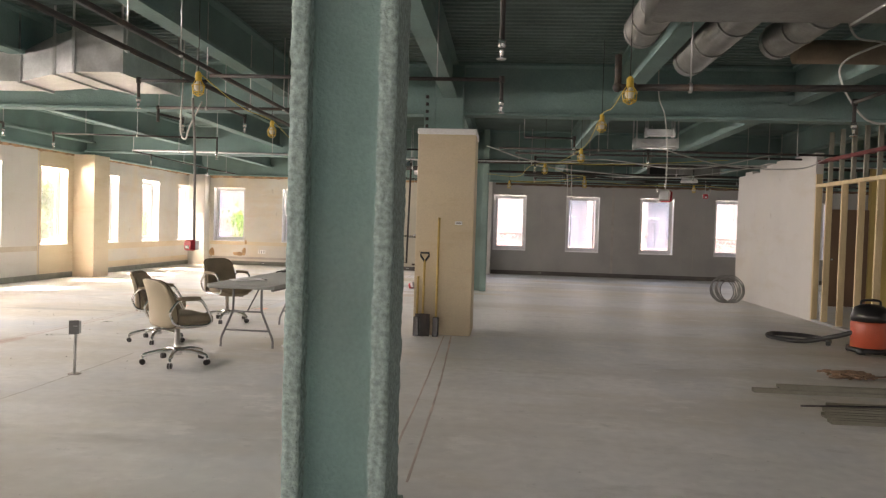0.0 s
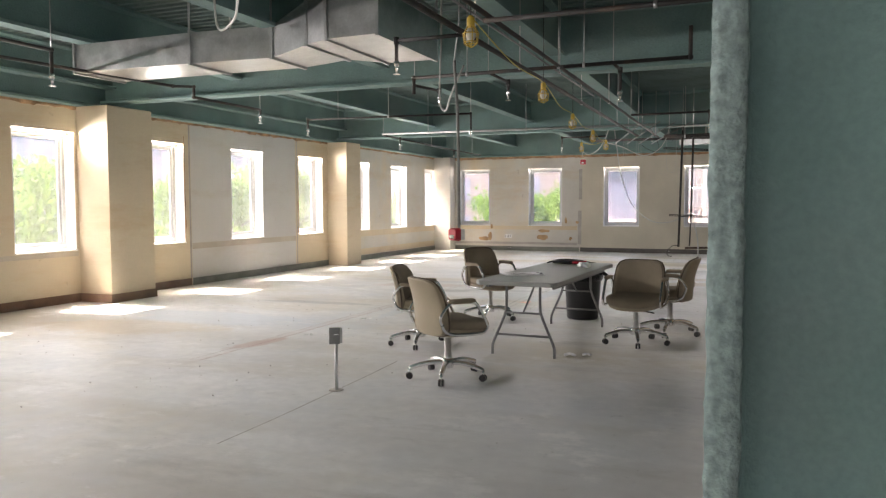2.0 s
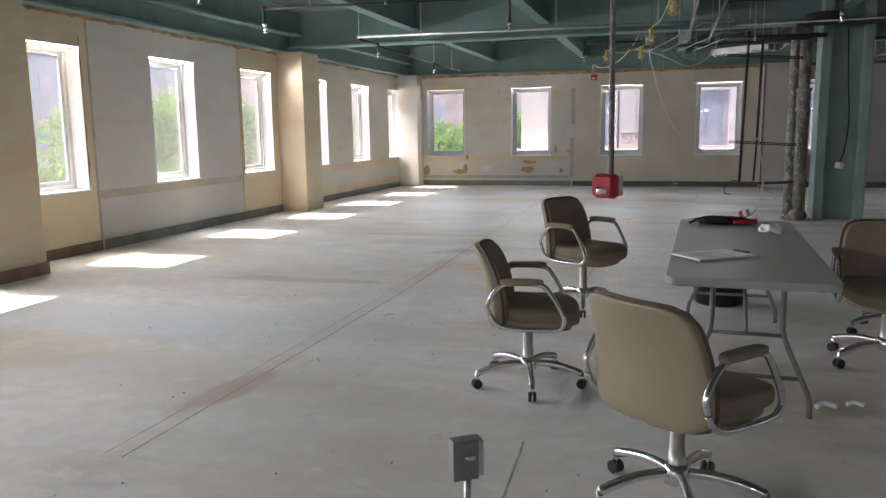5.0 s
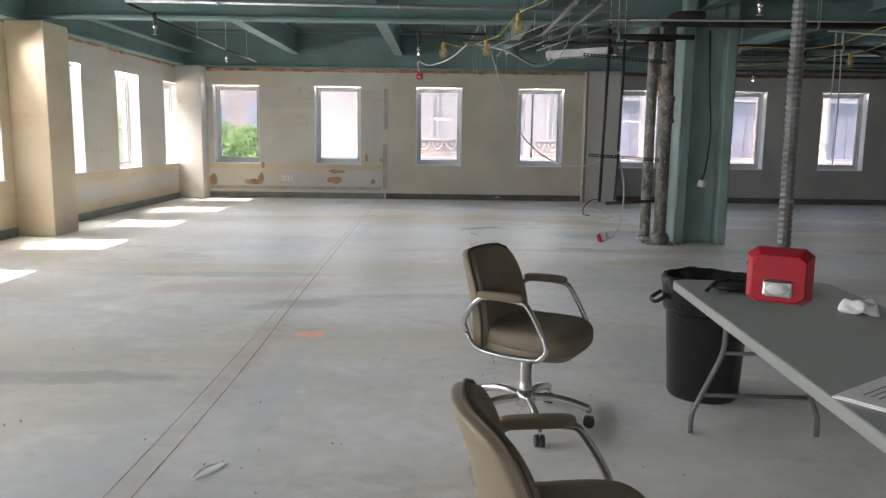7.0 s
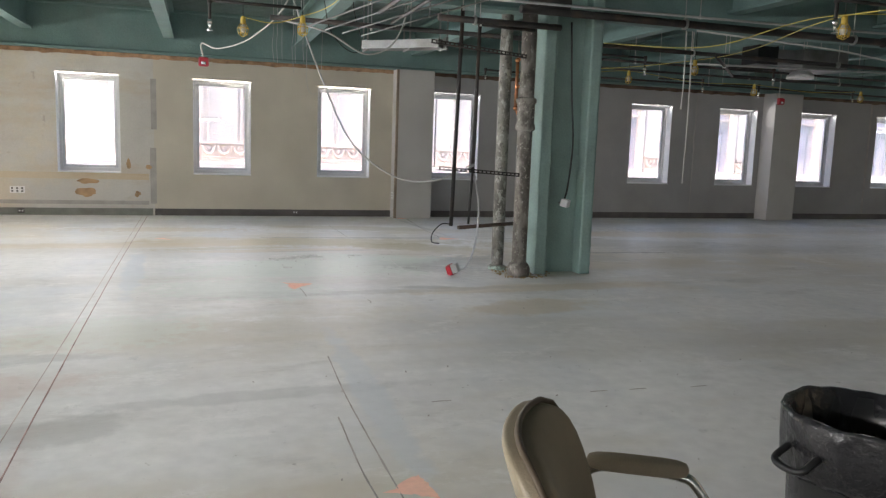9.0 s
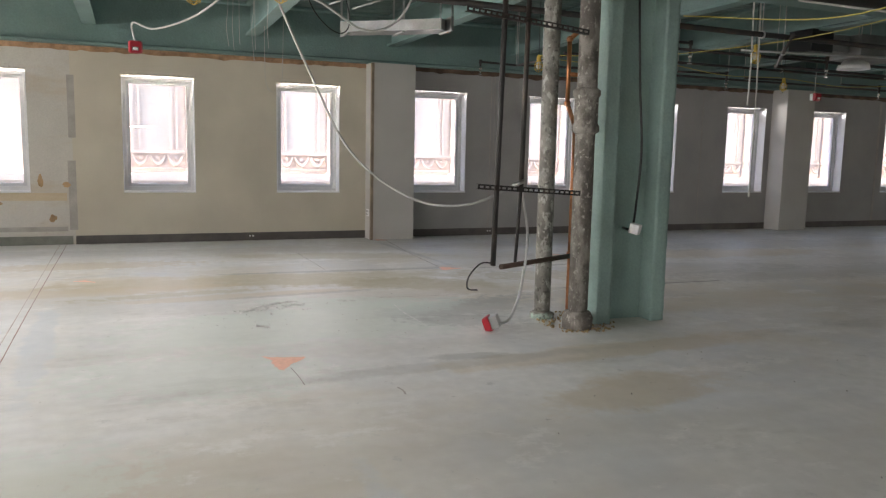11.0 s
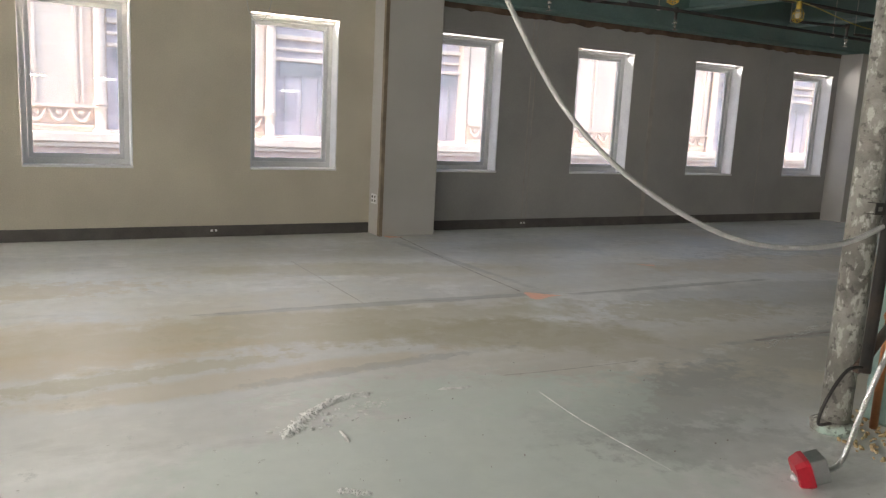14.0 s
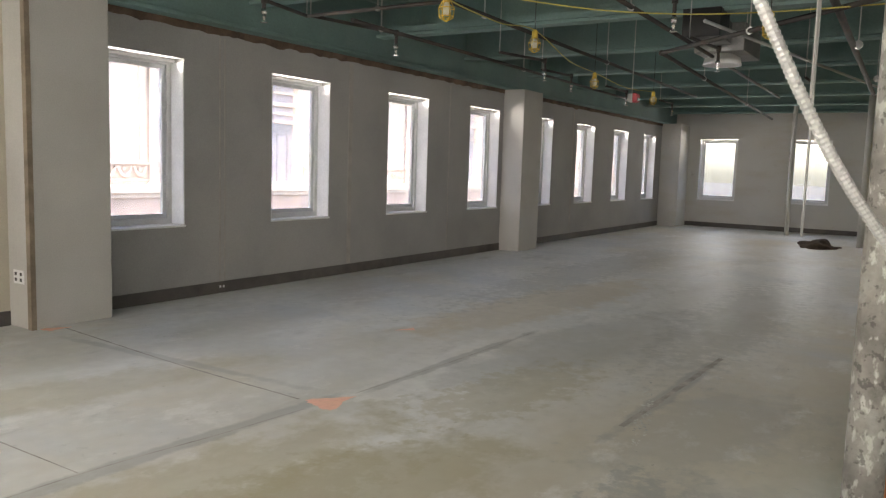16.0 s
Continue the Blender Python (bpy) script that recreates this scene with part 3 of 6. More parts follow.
FRAMEGREY = material("dusty pale grey window frame", (0.7, 0.7, 0.7), 0.5, spread=0.06, scale=5, bump=0.02)
ALU = material("pale aluminium sash", (0.6, 0.61, 0.63), 0.45, metal=0.3, spread=0.05, bump=0.02)
first = window("window_1", "white-framed fixed window in a deep reveal")
first.matrix_world = pose(NORTH[0], NY, 0)
n_win = 1
for m in [pose(c, NY, 0) for c in NORTH[1:]] + [pose(WX, c, 0, 0, 0, 90) for c in WEST] + [pose(EX, c, 0, 0, 0, -90) for c in EAST] + [pose(c, SY, 0, 0, 0, 180) for c in SOUTH]:
    n_win += 1
    copy_thing(first, m).name = "window_%d" % n_win
JAMB = material("white painted jamb board", (0.8, 0.81, 0.83), 0.6, spread=0.04, scale=5, fine=60, bump=0.03)
for w in [o for o in scene.objects if o.name.startswith("window_") and o.parent is None and abs(o.matrix_world.translation.y - NY) < 0.01]:
    for s in (-1, 1):
        x = s * (WIN / 2 - 0.009)
        part("jamb_board", block(x - 0.006, x + 0.006, 0.002, 0.198, SILL + 0.026, HEAD - 0.04), JAMB, w)


# ---- baseboards, wall-top edges, wall wear ----
def base_run(pts, mat, label, h=0.13):
    """Baseboard along a line of wall corners, to the room's side of them (to the right of the way)."""
    bm = bmesh.new()
    for (x0, y0), (x1, y1) in zip(pts, pts[1:]):
        d = Vector((x1 - x0, y1 - y0)).normalized()
        n = Vector((d.y, -d.x)) * 0.014
        a, b = Vector((x0, y0)) - d * 0.0, Vector((x1, y1)) + d * 0.012
        lo = [(a.x, a.y), (b.x, b.y), (b.x + n.x, b.y + n.y), (a.x + n.x, a.y + n.y)]
        v = [bm.verts.new((*p, z)) for z in (0, h) for p in lo]
        for q in ((0, 1, 2, 3), (4, 5, 6, 7), (0, 1, 5, 4), (1, 2, 6, 5), (2, 3, 7, 6), (3, 0, 4, 7)):
            bm.faces.new([v[i] for i in q])
    return solid("baseboard", bm, mat, label, "baseboard", kind="structure")


BASEBROWN = material("brown baseboard", (0.2, 0.12, 0.08), 0.6, spread=0.2, scale=4, bump=0.05, second=(0.28, 0.24, 0.2), amount=0.5)
BASEGREEN = material("grey-green baseboard", (0.22, 0.23, 0.2), 0.6, spread=0.2, scale=4, bump=0.05, second=(0.14, 0.13, 0.11), amount=0.5)
base_run([(WX, 3.86), (WX, 10.22), (-9.83, 10.22), (-9.83, 11.14), (WX, 11.14), (WX, 12.7)], BASEBROWN, "brown vinyl baseboard round the pier")
base_run([(WX, 12.76), (WX, 17.58)], BASEGREEN, "worn grey baseboard")
base_run([(WX, 18.31), (WX, NY - 0.46)], BASEGREEN, "worn grey baseboard")
base_run([(-9.89, NY), (-5.85, NY)], BASEGREEN, "dusty grey-green baseboard")
base_run([(-5.8, NY), (-1.28, NY)], BASE, "dark vinyl baseboard")
base_run([(-0.49, NY), (7.72, NY)], BASE, "dark vinyl baseboard")
base_run([(8.52, NY), (17.44, NY)], BASE, "dark vinyl baseboard")
base_run([(EX, 24.19), (EX, 9.0)], BASE, "dark vinyl baseboard")


def ragged_edge(label, p, q, inward, z, depth, mat):
    """A broken plaster edge along the top of a wall."""
    p, q = Vector((*p, 0)), Vector((*q, 0))
    d = q - p
    n = int(d.length / 0.06)
    s = Vector((*inward, 0))
    bm = bmesh.new()
    last = None
    for k in range(n + 1):
        o = p + d * k / n
        low = z - depth * (0.7 + 0.25 * abs(noise.noise(o * 2.3)) + 0.2 * max(0, noise.noise(o * 9)))
        out = 0.012 + 0.035 * abs(noise.noise(o * 4 + Vector((0, 0, 3))))
        ring = [bm.verts.new(o + Vector((0, 0, low))), bm.verts.new(o + s * out * 0.5 + Vector((0, 0, low))), bm.verts.new(o + s * out + Vector((0, 0, (low + z) / 2))),
                bm.verts.new(o + s * 0.02 + Vector((0, 0, z))), bm.verts.new(o + Vector((0, 0, z)))]
        if last:
            for i in range(5):
                bm.faces.new((last[i], last[(i + 1) % 5], ring[(i + 1) % 5], ring[i]))
        last = ring
    return solid("trim", bm, mat, label, "plaster edge", kind="structure")


DARKEDGE = material("dark brown broken plaster", (0.13, 0.085, 0.06), 0.95, spread=0.4, scale=5, fine=40, bump=0.4, second=(0.3, 0.2, 0.13), amount=0.6)
ragged_edge("ragged rust-brown plaster edge under the beam", (WX, 0.0), (WX, NY), (1, 0), 3.06, 0.2, RUSTY)
ragged_edge("ragged rust-brown plaster edge under the beam", (WX, NY), (-1.2, NY), (0, -1), 3.0, 0.16, RUSTY)
ragged_edge("dark broken plaster edge under the beam", (-0.4, NY), (EX, NY), (0, -1), 3.0, 0.16, DARKEDGE)


def blotch(name, x, z, rx, rz, y, mat, label, seed, kind="structure"):
    """An irregular flat patch on the north wall."""
    bm = bmesh.new()
    ring = []
    for k in range(18):
        a = 2 * math.pi * k / 18
        r = 1 + 0.45 * noise.noise(Vector((math.cos(a) * 1.6, math.sin(a) * 1.6, seed)))
        ring.append(bm.verts.new((x + rx * r * math.cos(a), y, z + rz * r * math.sin(a))))
    f = bm.faces.new(ring)
    ext = bmesh.ops.extrude_face_region(bm, geom=[f])
    bmesh.ops.translate(bm, verts=[v for v in ext["geom"] if isinstance(v, bmesh.types.BMVert)], vec=(0, 0.02, 0))
    return solid(name, bm, mat, label, "wall damage", kind=kind)


for i, (x, z, rx, rz) in enumerate(((-9.8, 0.4, 0.11, 0.12), (-8.9, 0.37, 0.2, 0.06), (-8.7, 0.45, 0.07, 0.12), (-6.95, 0.62, 0.17, 0.05), (-6.97, 0.42, 0.17, 0.09), (-6.1, 0.4, 0.05, 0.06), (-6.25, 0.95, 0.04, 0.08), (-8.65, 0.75, 0.04, 0.06), (-5.9, 0.9, 0.05, 0.04))):
    blotch("trim", x, z, rx, rz, NY - 0.005, TORN, "brown torn patch of wall paper", 3.1 * i)
BARESTRIP = material("grubby brown corner bead", (0.27, 0.215, 0.16), 0.9, spread=0.25, scale=5, bump=0.1)
PATCHSTRIP = material("bare grey joint compound", (0.42, 0.39, 0.36), 0.9, spread=0.12, scale=5, bump=0.1)
for x, z0, z1, w in ((-5.8, 1.6, 2.52, 0.05), (-5.82, 0.22, 1.26, 0.055), (3.36, 0.14, 2.85, 0.04), (1.09, 0.14, 2.85, 0.008), (1.16, 0.14, 2.85, 0.006), (5.9, 0.14, 2.85, 0.008), (11.0, 0.14, 2.85, 0.03)):
    solid("trim", block(x - w, x + w, NY - 0.004, NY + 0.02, z0, z1), PATCHSTRIP, "bare grey taped drywall joint", "wall joint", kind="structure")
solid("trim", block(-1.275, -1.23, 24.394, 24.45, 0, 2.94), BARESTRIP, "bare brown corner strip of a pier", "wall joint", kind="structure")
solid("trim", block(WX - 0.02, WX + 0.004, 12.7, 12.735, 0.14, 2.95), PATCHSTRIP, "bare grey joint in the wall", "wall joint", kind="structure")
solid("trim", block(WX - 0.02, WX + 0.004, 16.24, 16.265, 0.14, 2.95), PATCHSTRIP, "bare grey joint in the wall", "wall joint", kind="structure")
solid("trim", block(-9.89, -5.9, NY - 0.004, NY + 0.02, 0.2, 0.27), PATCHSTRIP, "pale bare strip above the baseboard", "wall joint", kind="structure")


solid("trim", block(-9.89, -5.9, NY - 0.003, NY + 0.02, 0.66, 0.775), CREAM, "yellowed bare strip under the sills", "wall joint", kind="structure")
DADO = material("grimy band in the wall paint", (0.5, 0.44, 0.36), 0.85, spread=0.12, scale=2, fine=60, bump=0.06, second=(0.58, 0.53, 0.46), amount=0.7)
for a, b, z in ((-1.0, 10.2, 0.7), (12.76, 16.2, 0.66)):
    solid("trim", block(WX - 0.02, WX + 0.002, a, b, z, 0.77), DADO, "faint grimy band along the wall under the sills", "wall joint", kind="structure")
solid("trim", block(WX - 0.02, WX + 0.003, 18.35, 24.28, 0.62, 0.775), CREAM, "yellowed bare strip under the sills", "wall joint", kind="structure")
solid("trim", block(WX - 0.02, WX + 0.003, 18.35, 24.28, 0.14, 0.3), CREAM, "yellowed stain along the wall foot", "wall joint", kind="structure")


def outlet(x, y, z, turn, n=1):
    o = thing("wall_outlet", "small white electrical outlet plate", "outlet", pose(x, y, z, 0, 0, turn))
    part("plate", block(-0.04 * n, 0.04 * n, -0.008, 0.01, -0.06, 0.06, 0.003), WHITE, o)
    for k in range(n):
        for s in (-0.025, 0.025):
            part("socket", block(-0.04 * n + 0.025 + 0.08 * k, -0.04 * n + 0.055 + 0.08 * k, -0.011, -0.004, s - 0.014, s + 0.014), BLACKPLASTIC, o)
    return o


outlet(-8.1, NY, 0.45, 0, 3)
outlet(-1.27, 24.58, 0.45, -90, 2)
for x in (-8.05, -3.2, 1.1):
    low_box = thing("floor_outlet", "small dark outlet box set in the baseboard", "outlet", pose(x, NY - 0.014, 0.075))
    part("plate", block(-0.055, 0.055, -0.01, 0.01, -0.045, 0.045, 0.003), BASE, low_box)
    for a in (-0.025, 0.025):
        part("socket", block(a - 0.013, a + 0.013, -0.013, -0.006, -0.013, 0.013, 0.002), WHITE, low_box)


def torn_jamb(y, z0, z1, side, seed):
    """Broken plaster down one edge of an opening in the west wall."""
    bm = bmesh.new()
    last = None
    n = int((z1 - z0) / 0.035)
    for k in range(n + 1):
        z = z0 + (z1 - z0) * k / n
        a = 0.012 + 0.075 * max(0.0, noise.noise(Vector((seed, 0, z * 3.1)))) + 0.02 * abs(noise.noise(Vector((seed, 2, z * 14))))
        d = 0.006 + 0.012 * abs(noise.noise(Vector((seed, 5, z * 9))))
        ring = [bm.verts.new((WX - 0.04, y, z)), bm.verts.new((WX + d * 0.4, y, z)), bm.verts.new((WX + d, y - side * a * 0.5, z)), bm.verts.new((WX + 0.001, y - side * a, z))]
        if last:
            for i in range(4):
                bm.faces.new((last[i], last[(i + 1) % 4], ring[(i + 1) % 4], ring[i]))
        last = ring
    return solid("trim", bm, RUSTY, "broken rust-brown plaster along a window opening", "plaster edge", kind="structure")


torn_jamb(WEST[9] - WIN / 2 + 0.004, 0.85, 2.6, 1, 3.0)
torn_jamb(WEST[7] + WIN / 2 - 0.004, 0.85, 2.7, -1, 8.0)


# ---- ducts ----
def duct(label, pts, metal):
    """A rectangular sheet-metal duct along plan points, with raised seams and hanger straps."""
    t = thing("air_duct", label, "duct")
    bm = bmesh.new()
    rows = []
    for i, (x, y, z, ww, hh) in enumerate(pts):
        p = Vector((x, y, z))
        d = Vector((pts[min(i + 1, len(pts) - 1)][0] - pts[max(i - 1, 0)][0], pts[min(i + 1, len(pts) - 1)][1] - pts[max(i - 1, 0)][1], 0)).normalized()
        s = Vector((-d.y, d.x, 0))
        rows.append([bm.verts.new(p + s * a + Vector((0, 0, b))) for a, b in ((-ww / 2, 0), (ww / 2, 0), (ww / 2, hh), (-ww / 2, hh))])
    for r, q in zip(rows, rows[1:]):
        for k in range(4):
            bm.faces.new((r[k], r[(k + 1) % 4], q[(k + 1) % 4], q[k]))
    bm.faces.new(rows[0])
    bm.faces.new(rows[-1][::-1])
    part("casing", bm, metal, t)
    for (x, y, z, ww, hh) in pts:
        part("flange", block(x - 0.015, x + 0.015, y - ww / 2 - 0.02, y + ww / 2 + 0.02, z - 0.02, z + hh + 0.02), metal, t)
        for s in (-1, 1):
            part("strap", block(x - 0.012, x + 0.012, y + s * (ww / 2 + 0.012) - 0.003, y + s * (ww / 2 + 0.012) + 0.003, z, DECK + 0.01), GALV, t)
    return t


duct("bright galvanised duct with a widening end", [(-8.0, 8.35, 2.95, 0.72, 0.3), (-6.45, 8.38, 2.95, 0.66, 0.32), (-5.48, 8.42, 2.95, 0.62, 0.32), (-5.0, 8.42, 3.02, 0.85, 0.42), (-4.65, 8.42, 3.0, 1.3, 0.45), (-4.1, 8.42, 3.0, 1.36, 0.5)], GALV)
duct("large dark galvanised trunk duct", [(0.95, 5.25, 3.02, 0.9, 0.5), (2.4, 5.25, 3.02, 0.9, 0.5), (4.0, 5.25, 3.02, 0.9, 0.5), (6.5, 5.25, 3.02, 0.9, 0.5)], DUCTDULL)


duct("flat bright galvanised duct under the beams", [(2.2, 13.8, 2.98, 0.34, 0.14), (2.9, 13.76, 2.98, 0.34, 0.14)], GALV)
duct("short bright galvanised duct under the beams", [(2.1, 12.1, 2.98, 0.16, 0.1), (2.5, 12.08, 2.98, 0.16, 0.1)], GALV)


def round_duct(x, y0, y1, z, r, label):
    t = thing("round_duct", label, "duct", group="round branch ducts")
    n = max(4, int((y1 - y0) / 0.12))
    part("pipe", tube(bmesh.new(), [(x, y0 + (y1 - y0) * k / n, z) for k in range(n + 1)], r, 24), DUCTDULL, t)
    for k in range(1, 4):
        y = y0 + (y1 - y0) * k / 3.2
        part("seam_band", tube(bmesh.new(), [(x, y - 0.02, z), (x, y + 0.02, z)], r + 0.008, 24), DUCTDULL, t)
    part("hanger", block(x - 0.01, x + 0.01, y1 - 0.3, y1 - 0.27, z + r - 0.01, DECK + 0.01), DUCTDULL, t)


round_duct(1.12, 5.7, 7.0, 3.28, 0.155, "dull galvanised round branch duct")
round_duct(1.8, 5.7, 8.1, 3.27, 0.165, "dull galvanised round branch duct")
round_duct(2.4, 5.7, 7.3, 3.27, 0.16, "dull galvanised round branch duct")
solid("duct_stub", tube(bmesh.new(), [(2.62, 7.45, 3.22), (3.3, 7.45, 3.22), (5.2, 7.5, 3.22)], 0.11, 20), WRAPBROWN, "brown wrapped insulated duct hung under the deck", "duct")


def hvac(x, y, z):
    u = thing("ceiling_unit", "boxy sheet-metal air unit with a lit grille", "air unit", pose(x, y, z))
    part("cabinet", block(-0.42, 0.5, -0.28, 0.28, 0.08, 0.4, 0.01), DUCTDULL, u)
    part("black_plenum", block(-1.25, -0.85, -0.2, 0.2, 0.12, 0.42, 0.01), BLACKPLASTIC, u)
    part("neck", block(-0.86, -0.49, -0.15, 0.15, 0.15, 0.38), DUCTDULL, u)
    part("cone", lathe(bmesh.new(), [(0.22, -0.05), (0.2, 0.03), (0.1, 0.09)], 20, (-0.2, 0, 0)), WHITE, u)
    for a in (-0.45, 0.45):
        for b in (-0.3, 0.3):
            part("rod", tube(bmesh.new(), [(a, b, 0.38), (a, b, DECK - z + 0.02)], 0.006, 6), GALV, u)


hvac(4.85, 20.2, 2.85)


# ---- pipes and sprinklers ----
def pipe_run(label, pts, r, mat=BLACKPIPE, hang=(), name="pipe_run", category="pipe", couple=True):
    """A pipe through the points, with elbows or couplings at them and rods up to the deck at the given places."""
    t = thing(name, label, category)
    for p, q in zip(pts, pts[1:]):
        part("pipe", tube(bmesh.new(), [p, q], r, 10), mat, t)
    if couple:
        for p in pts[1:-1]:
            bm = bmesh.new()
            bmesh.ops.create_icosphere(bm, subdivisions=2, radius=r * 1.45, matrix=Matrix.Translation(p))
            part("elbow", bm, mat, t)
    for p in hang:
        part("hanger_rod", tube(bmesh.new(), [(p[0], p[1], p[2]), (p[0], p[1], DECK + 0.02)], 0.006, 6), GALV, t)
        part("hanger_ring", tube(bmesh.new(), [(p[0] - 0.012, p[1], p[2]), (p[0] + 0.012, p[1], p[2])], r * 1.5, 10), GALV, t)
    return t


def drop(x, y, z, top, arm=None):
    """A sprinkler drop: a vertical pipe, a reducer, a chrome head with its deflector. arm: where its branch comes from."""
    t = thing("sprinkler_drop", "black sprinkler drop with a chrome head", "sprinkler", pose(x, y, z), group="sprinkler drops")
    part("drop_pipe", tube(bmesh.new(), [(0, 0, 0.04), (0, 0, top - z)], 0.017, 8), BLACKPIPE, t)
    part("reducer", lathe(bmesh.new(), [(0.018, 0.02), (0.026, 0.03), (0.026, 0.06), (0.018, 0.07)], 10), CHROME, t)
    part("head", lathe(bmesh.new(), [(0.006, -0.045), (0.012, -0.02), (0.016, 0.0), (0.016, 0.025)], 10), CHROME, t)
    part("deflector", lathe(bmesh.new(), [(0.03, -0.052), (0.034, -0.047), (0.006, -0.043)], 12), CHROME, t)
    if arm:
        a = Vector(arm) - Vector((x, y, z))
        part("arm", tube(bmesh.new(), [(0, 0, top - z), (a.x, a.y, top - z)], 0.017, 8), BLACKPIPE, t)
        part("elbow", tube(bmesh.new(), [(0, 0, top - z - 0.03), (0, 0, top - z + 0.03)], 0.026, 8), BLACKPIPE, t)
        part("hanger_rod", tube(bmesh.new(), [(a.x, a.y, top - z), (a.x, a.y, DECK - z + 0.02)], 0.005, 6), GALV, t)
    else:
        part("hanger_rod", tube(bmesh.new(), [(0, 0, top - z), (0, 0, DECK - z + 0.02)], 0.005, 6), GALV, t)


pipe_run("long black steel sprinkler main", [(-3.15, 0.5, 2.85), (-3.15, 17.6, 2.85)], 0.024, hang=[(-3.15, y, 2.85) for y in (3, 6, 9, 12, 15)])
pipe_run("long black steel sprinkler main", [(-2.83, 0.5, 2.88), (-2.83, 18.4, 2.88)], 0.019, hang=[(-2.83, y, 2.88) for y in (3.3, 6.3, 9.3, 12.3, 15.3)])
pipe_run("thin grey electrical conduit beside the mains", [(-2.98, 1.5, 2.93), (-2.98, 12.0, 2.93)], 0.01, GREYLEG, [(-2.98, 4, 2.93), (-2.98, 10, 2.93)], "conduit", "conduit", False)
pipe_run("black branch pipe near the wall", [(-7.2, 5.0, 2.95), (-7.2, 6.98, 2.95), (-7.2, 6.98, 2.74)], 0.018, hang=[(-7.2, 6.2, 2.95)])
drop(-7.2, 6.98, 2.66, 2.76)
pipe_run("black branch pipe with an offset drop", [(-8.1, 5.6, 2.95), (-7.7, 9.2, 2.95), (-7.5, 9.35, 2.95), (-7.5, 9.35, 2.82), (-7.5, 10.75, 2.82)], 0.018, hang=[(-7.95, 7.0, 2.95)])
drop(-7.5, 10.75, 2.68, 2.82)
pipe_run("black sprinkler branch pipe under beams", [(-4.55, 9.53, 2.72), (-4.55, 9.53, 2.9), (-1.55, 9.43, 2.9), (-1.55, 9.43, 3.2)], 0.02, hang=[(-2.6, 9.46, 2.9), (-3.9, 9.51, 2.9)])
drop(-4.45, 10.05, 2.7, 2.82, (-4.55, 9.55, 2.82))
drop(-3.65, 10.23, 2.74, 2.9, (-3.65, 9.5, 2.9))
drop(-2.3, 9.9, 2.62, 2.9, (-2.3, 9.46, 2.9))
drop(-3.88, 7.66, 2.66, 2.9, (-3.15, 7.66, 2.9))
pipe_run("black sprinkler branch pipe under beams", [(-7.96, 12.75, 2.9), (-5.11, 12.98, 2.9), (-5.11, 12.98, 2.66)], 0.016, hang=[(-6.5, 12.87, 2.9)])
drop(-5.11, 12.98, 2.58, 2.68)
drop(-7.96, 12.75, 2.68, 2.9, (-7.4, 12.8, 2.9))
pipe_run("long galvanised branch pipe", [(-8.0, 15.65, 2.9), (-2.6, 15.9, 2.9)], 0.022, GALV, [(-7.0, 15.7, 2.9), (-5.0, 15.79, 2.9), (-3.6, 15.85, 2.9)])
drop(-8.02, 16.55, 2.7, 2.88, (-8.0, 15.7, 2.88))
drop(-4.86, 18.2, 2.66, 2.92, (-3.9, 18.2, 2.92))
pipe_run("black branch pipe near the corner", [(-8.15, 16.9, 2.9), (-8.15, 20.1, 2.86), (-8.15, 22.2, 2.86)], 0.016, hang=[(-8.15, 18.6, 2.88), (-8.15, 21.5, 2.86)])
drop(-8.15, 20.12, 2.68, 2.86)
drop(-0.09, 4.68, 2.56, 3.3, (-0.09, 5.4, 3.3))
drop(-0.11, 6.94, 2.57, 2.82, (-0.7, 6.94, 2.82))
pipe_run("black branch pipe to a drop", [(-2.83, 6.94, 2.82), (-0.11, 6.94, 2.82)], 0.018, hang=[(-1.6, 6.94, 2.82)])
pipe_run("black steel pipe with a swing joint", [(0.83, 6.25, 2.9), (0.83, 6.25, 2.64), (0.95, 6.25, 2.64), (3.6, 6.2, 2.66)], 0.028, hang=[(1.4, 6.24, 2.64), (3.2, 6.21, 2.66)])
drop(2.95, 6.9, 2.42, 2.66, (2.95, 6.22, 2.66))
drop(0.95, 11.6, 2.66, 2.86, (0.2, 11.6, 2.86))
for x, y, z, ax, ay in ((0.05, 23.0, 2.76, 0.75, 23.15), (1.85, 22.9, 2.72, 0.75, 23.1), (1.45, 19.85, 2.7, 0.4, 19.85), (4.25, 22.3, 2.7, 3.4, 22.5), (4.02, 20.1, 2.7, 3.2, 20.2), (5.8, 22.6, 2.72, 5.0, 22.7),
                        (8.2, 22.6, 2.72, 7.2, 22.6), (10.6, 22.5, 2.72, 9.8, 22.5), (7.6, 19.6, 2.7, 6.9, 19.6), (2.4, 13.6, 2.66, 1.7, 13.6), (3.9, 16.6, 2.66, 3.0, 16.6), (0.5, 15.2, 2.66, 1.2, 15.2), (-1.6, 14.2, 2.66, -2.8, 14.2)):
    drop(x, y, z, 2.9, (ax, ay, 2.9))
pipe_run("black sprinkler branch pipe under beams", [(0.75, 21.5, 2.9), (0.75, 23.15, 2.9)], 0.017, hang=[(0.75, 22.3, 2.9)])
pipe_run("long black steel cross main", [(-1.6, 17.5, 3.0), (3.5, 17.5, 3.0), (12.0, 17.5, 3.0)], 0.045, hang=[(x, 17.5, 3.0) for x in (0.5, 3.0, 6.0, 9.0)])
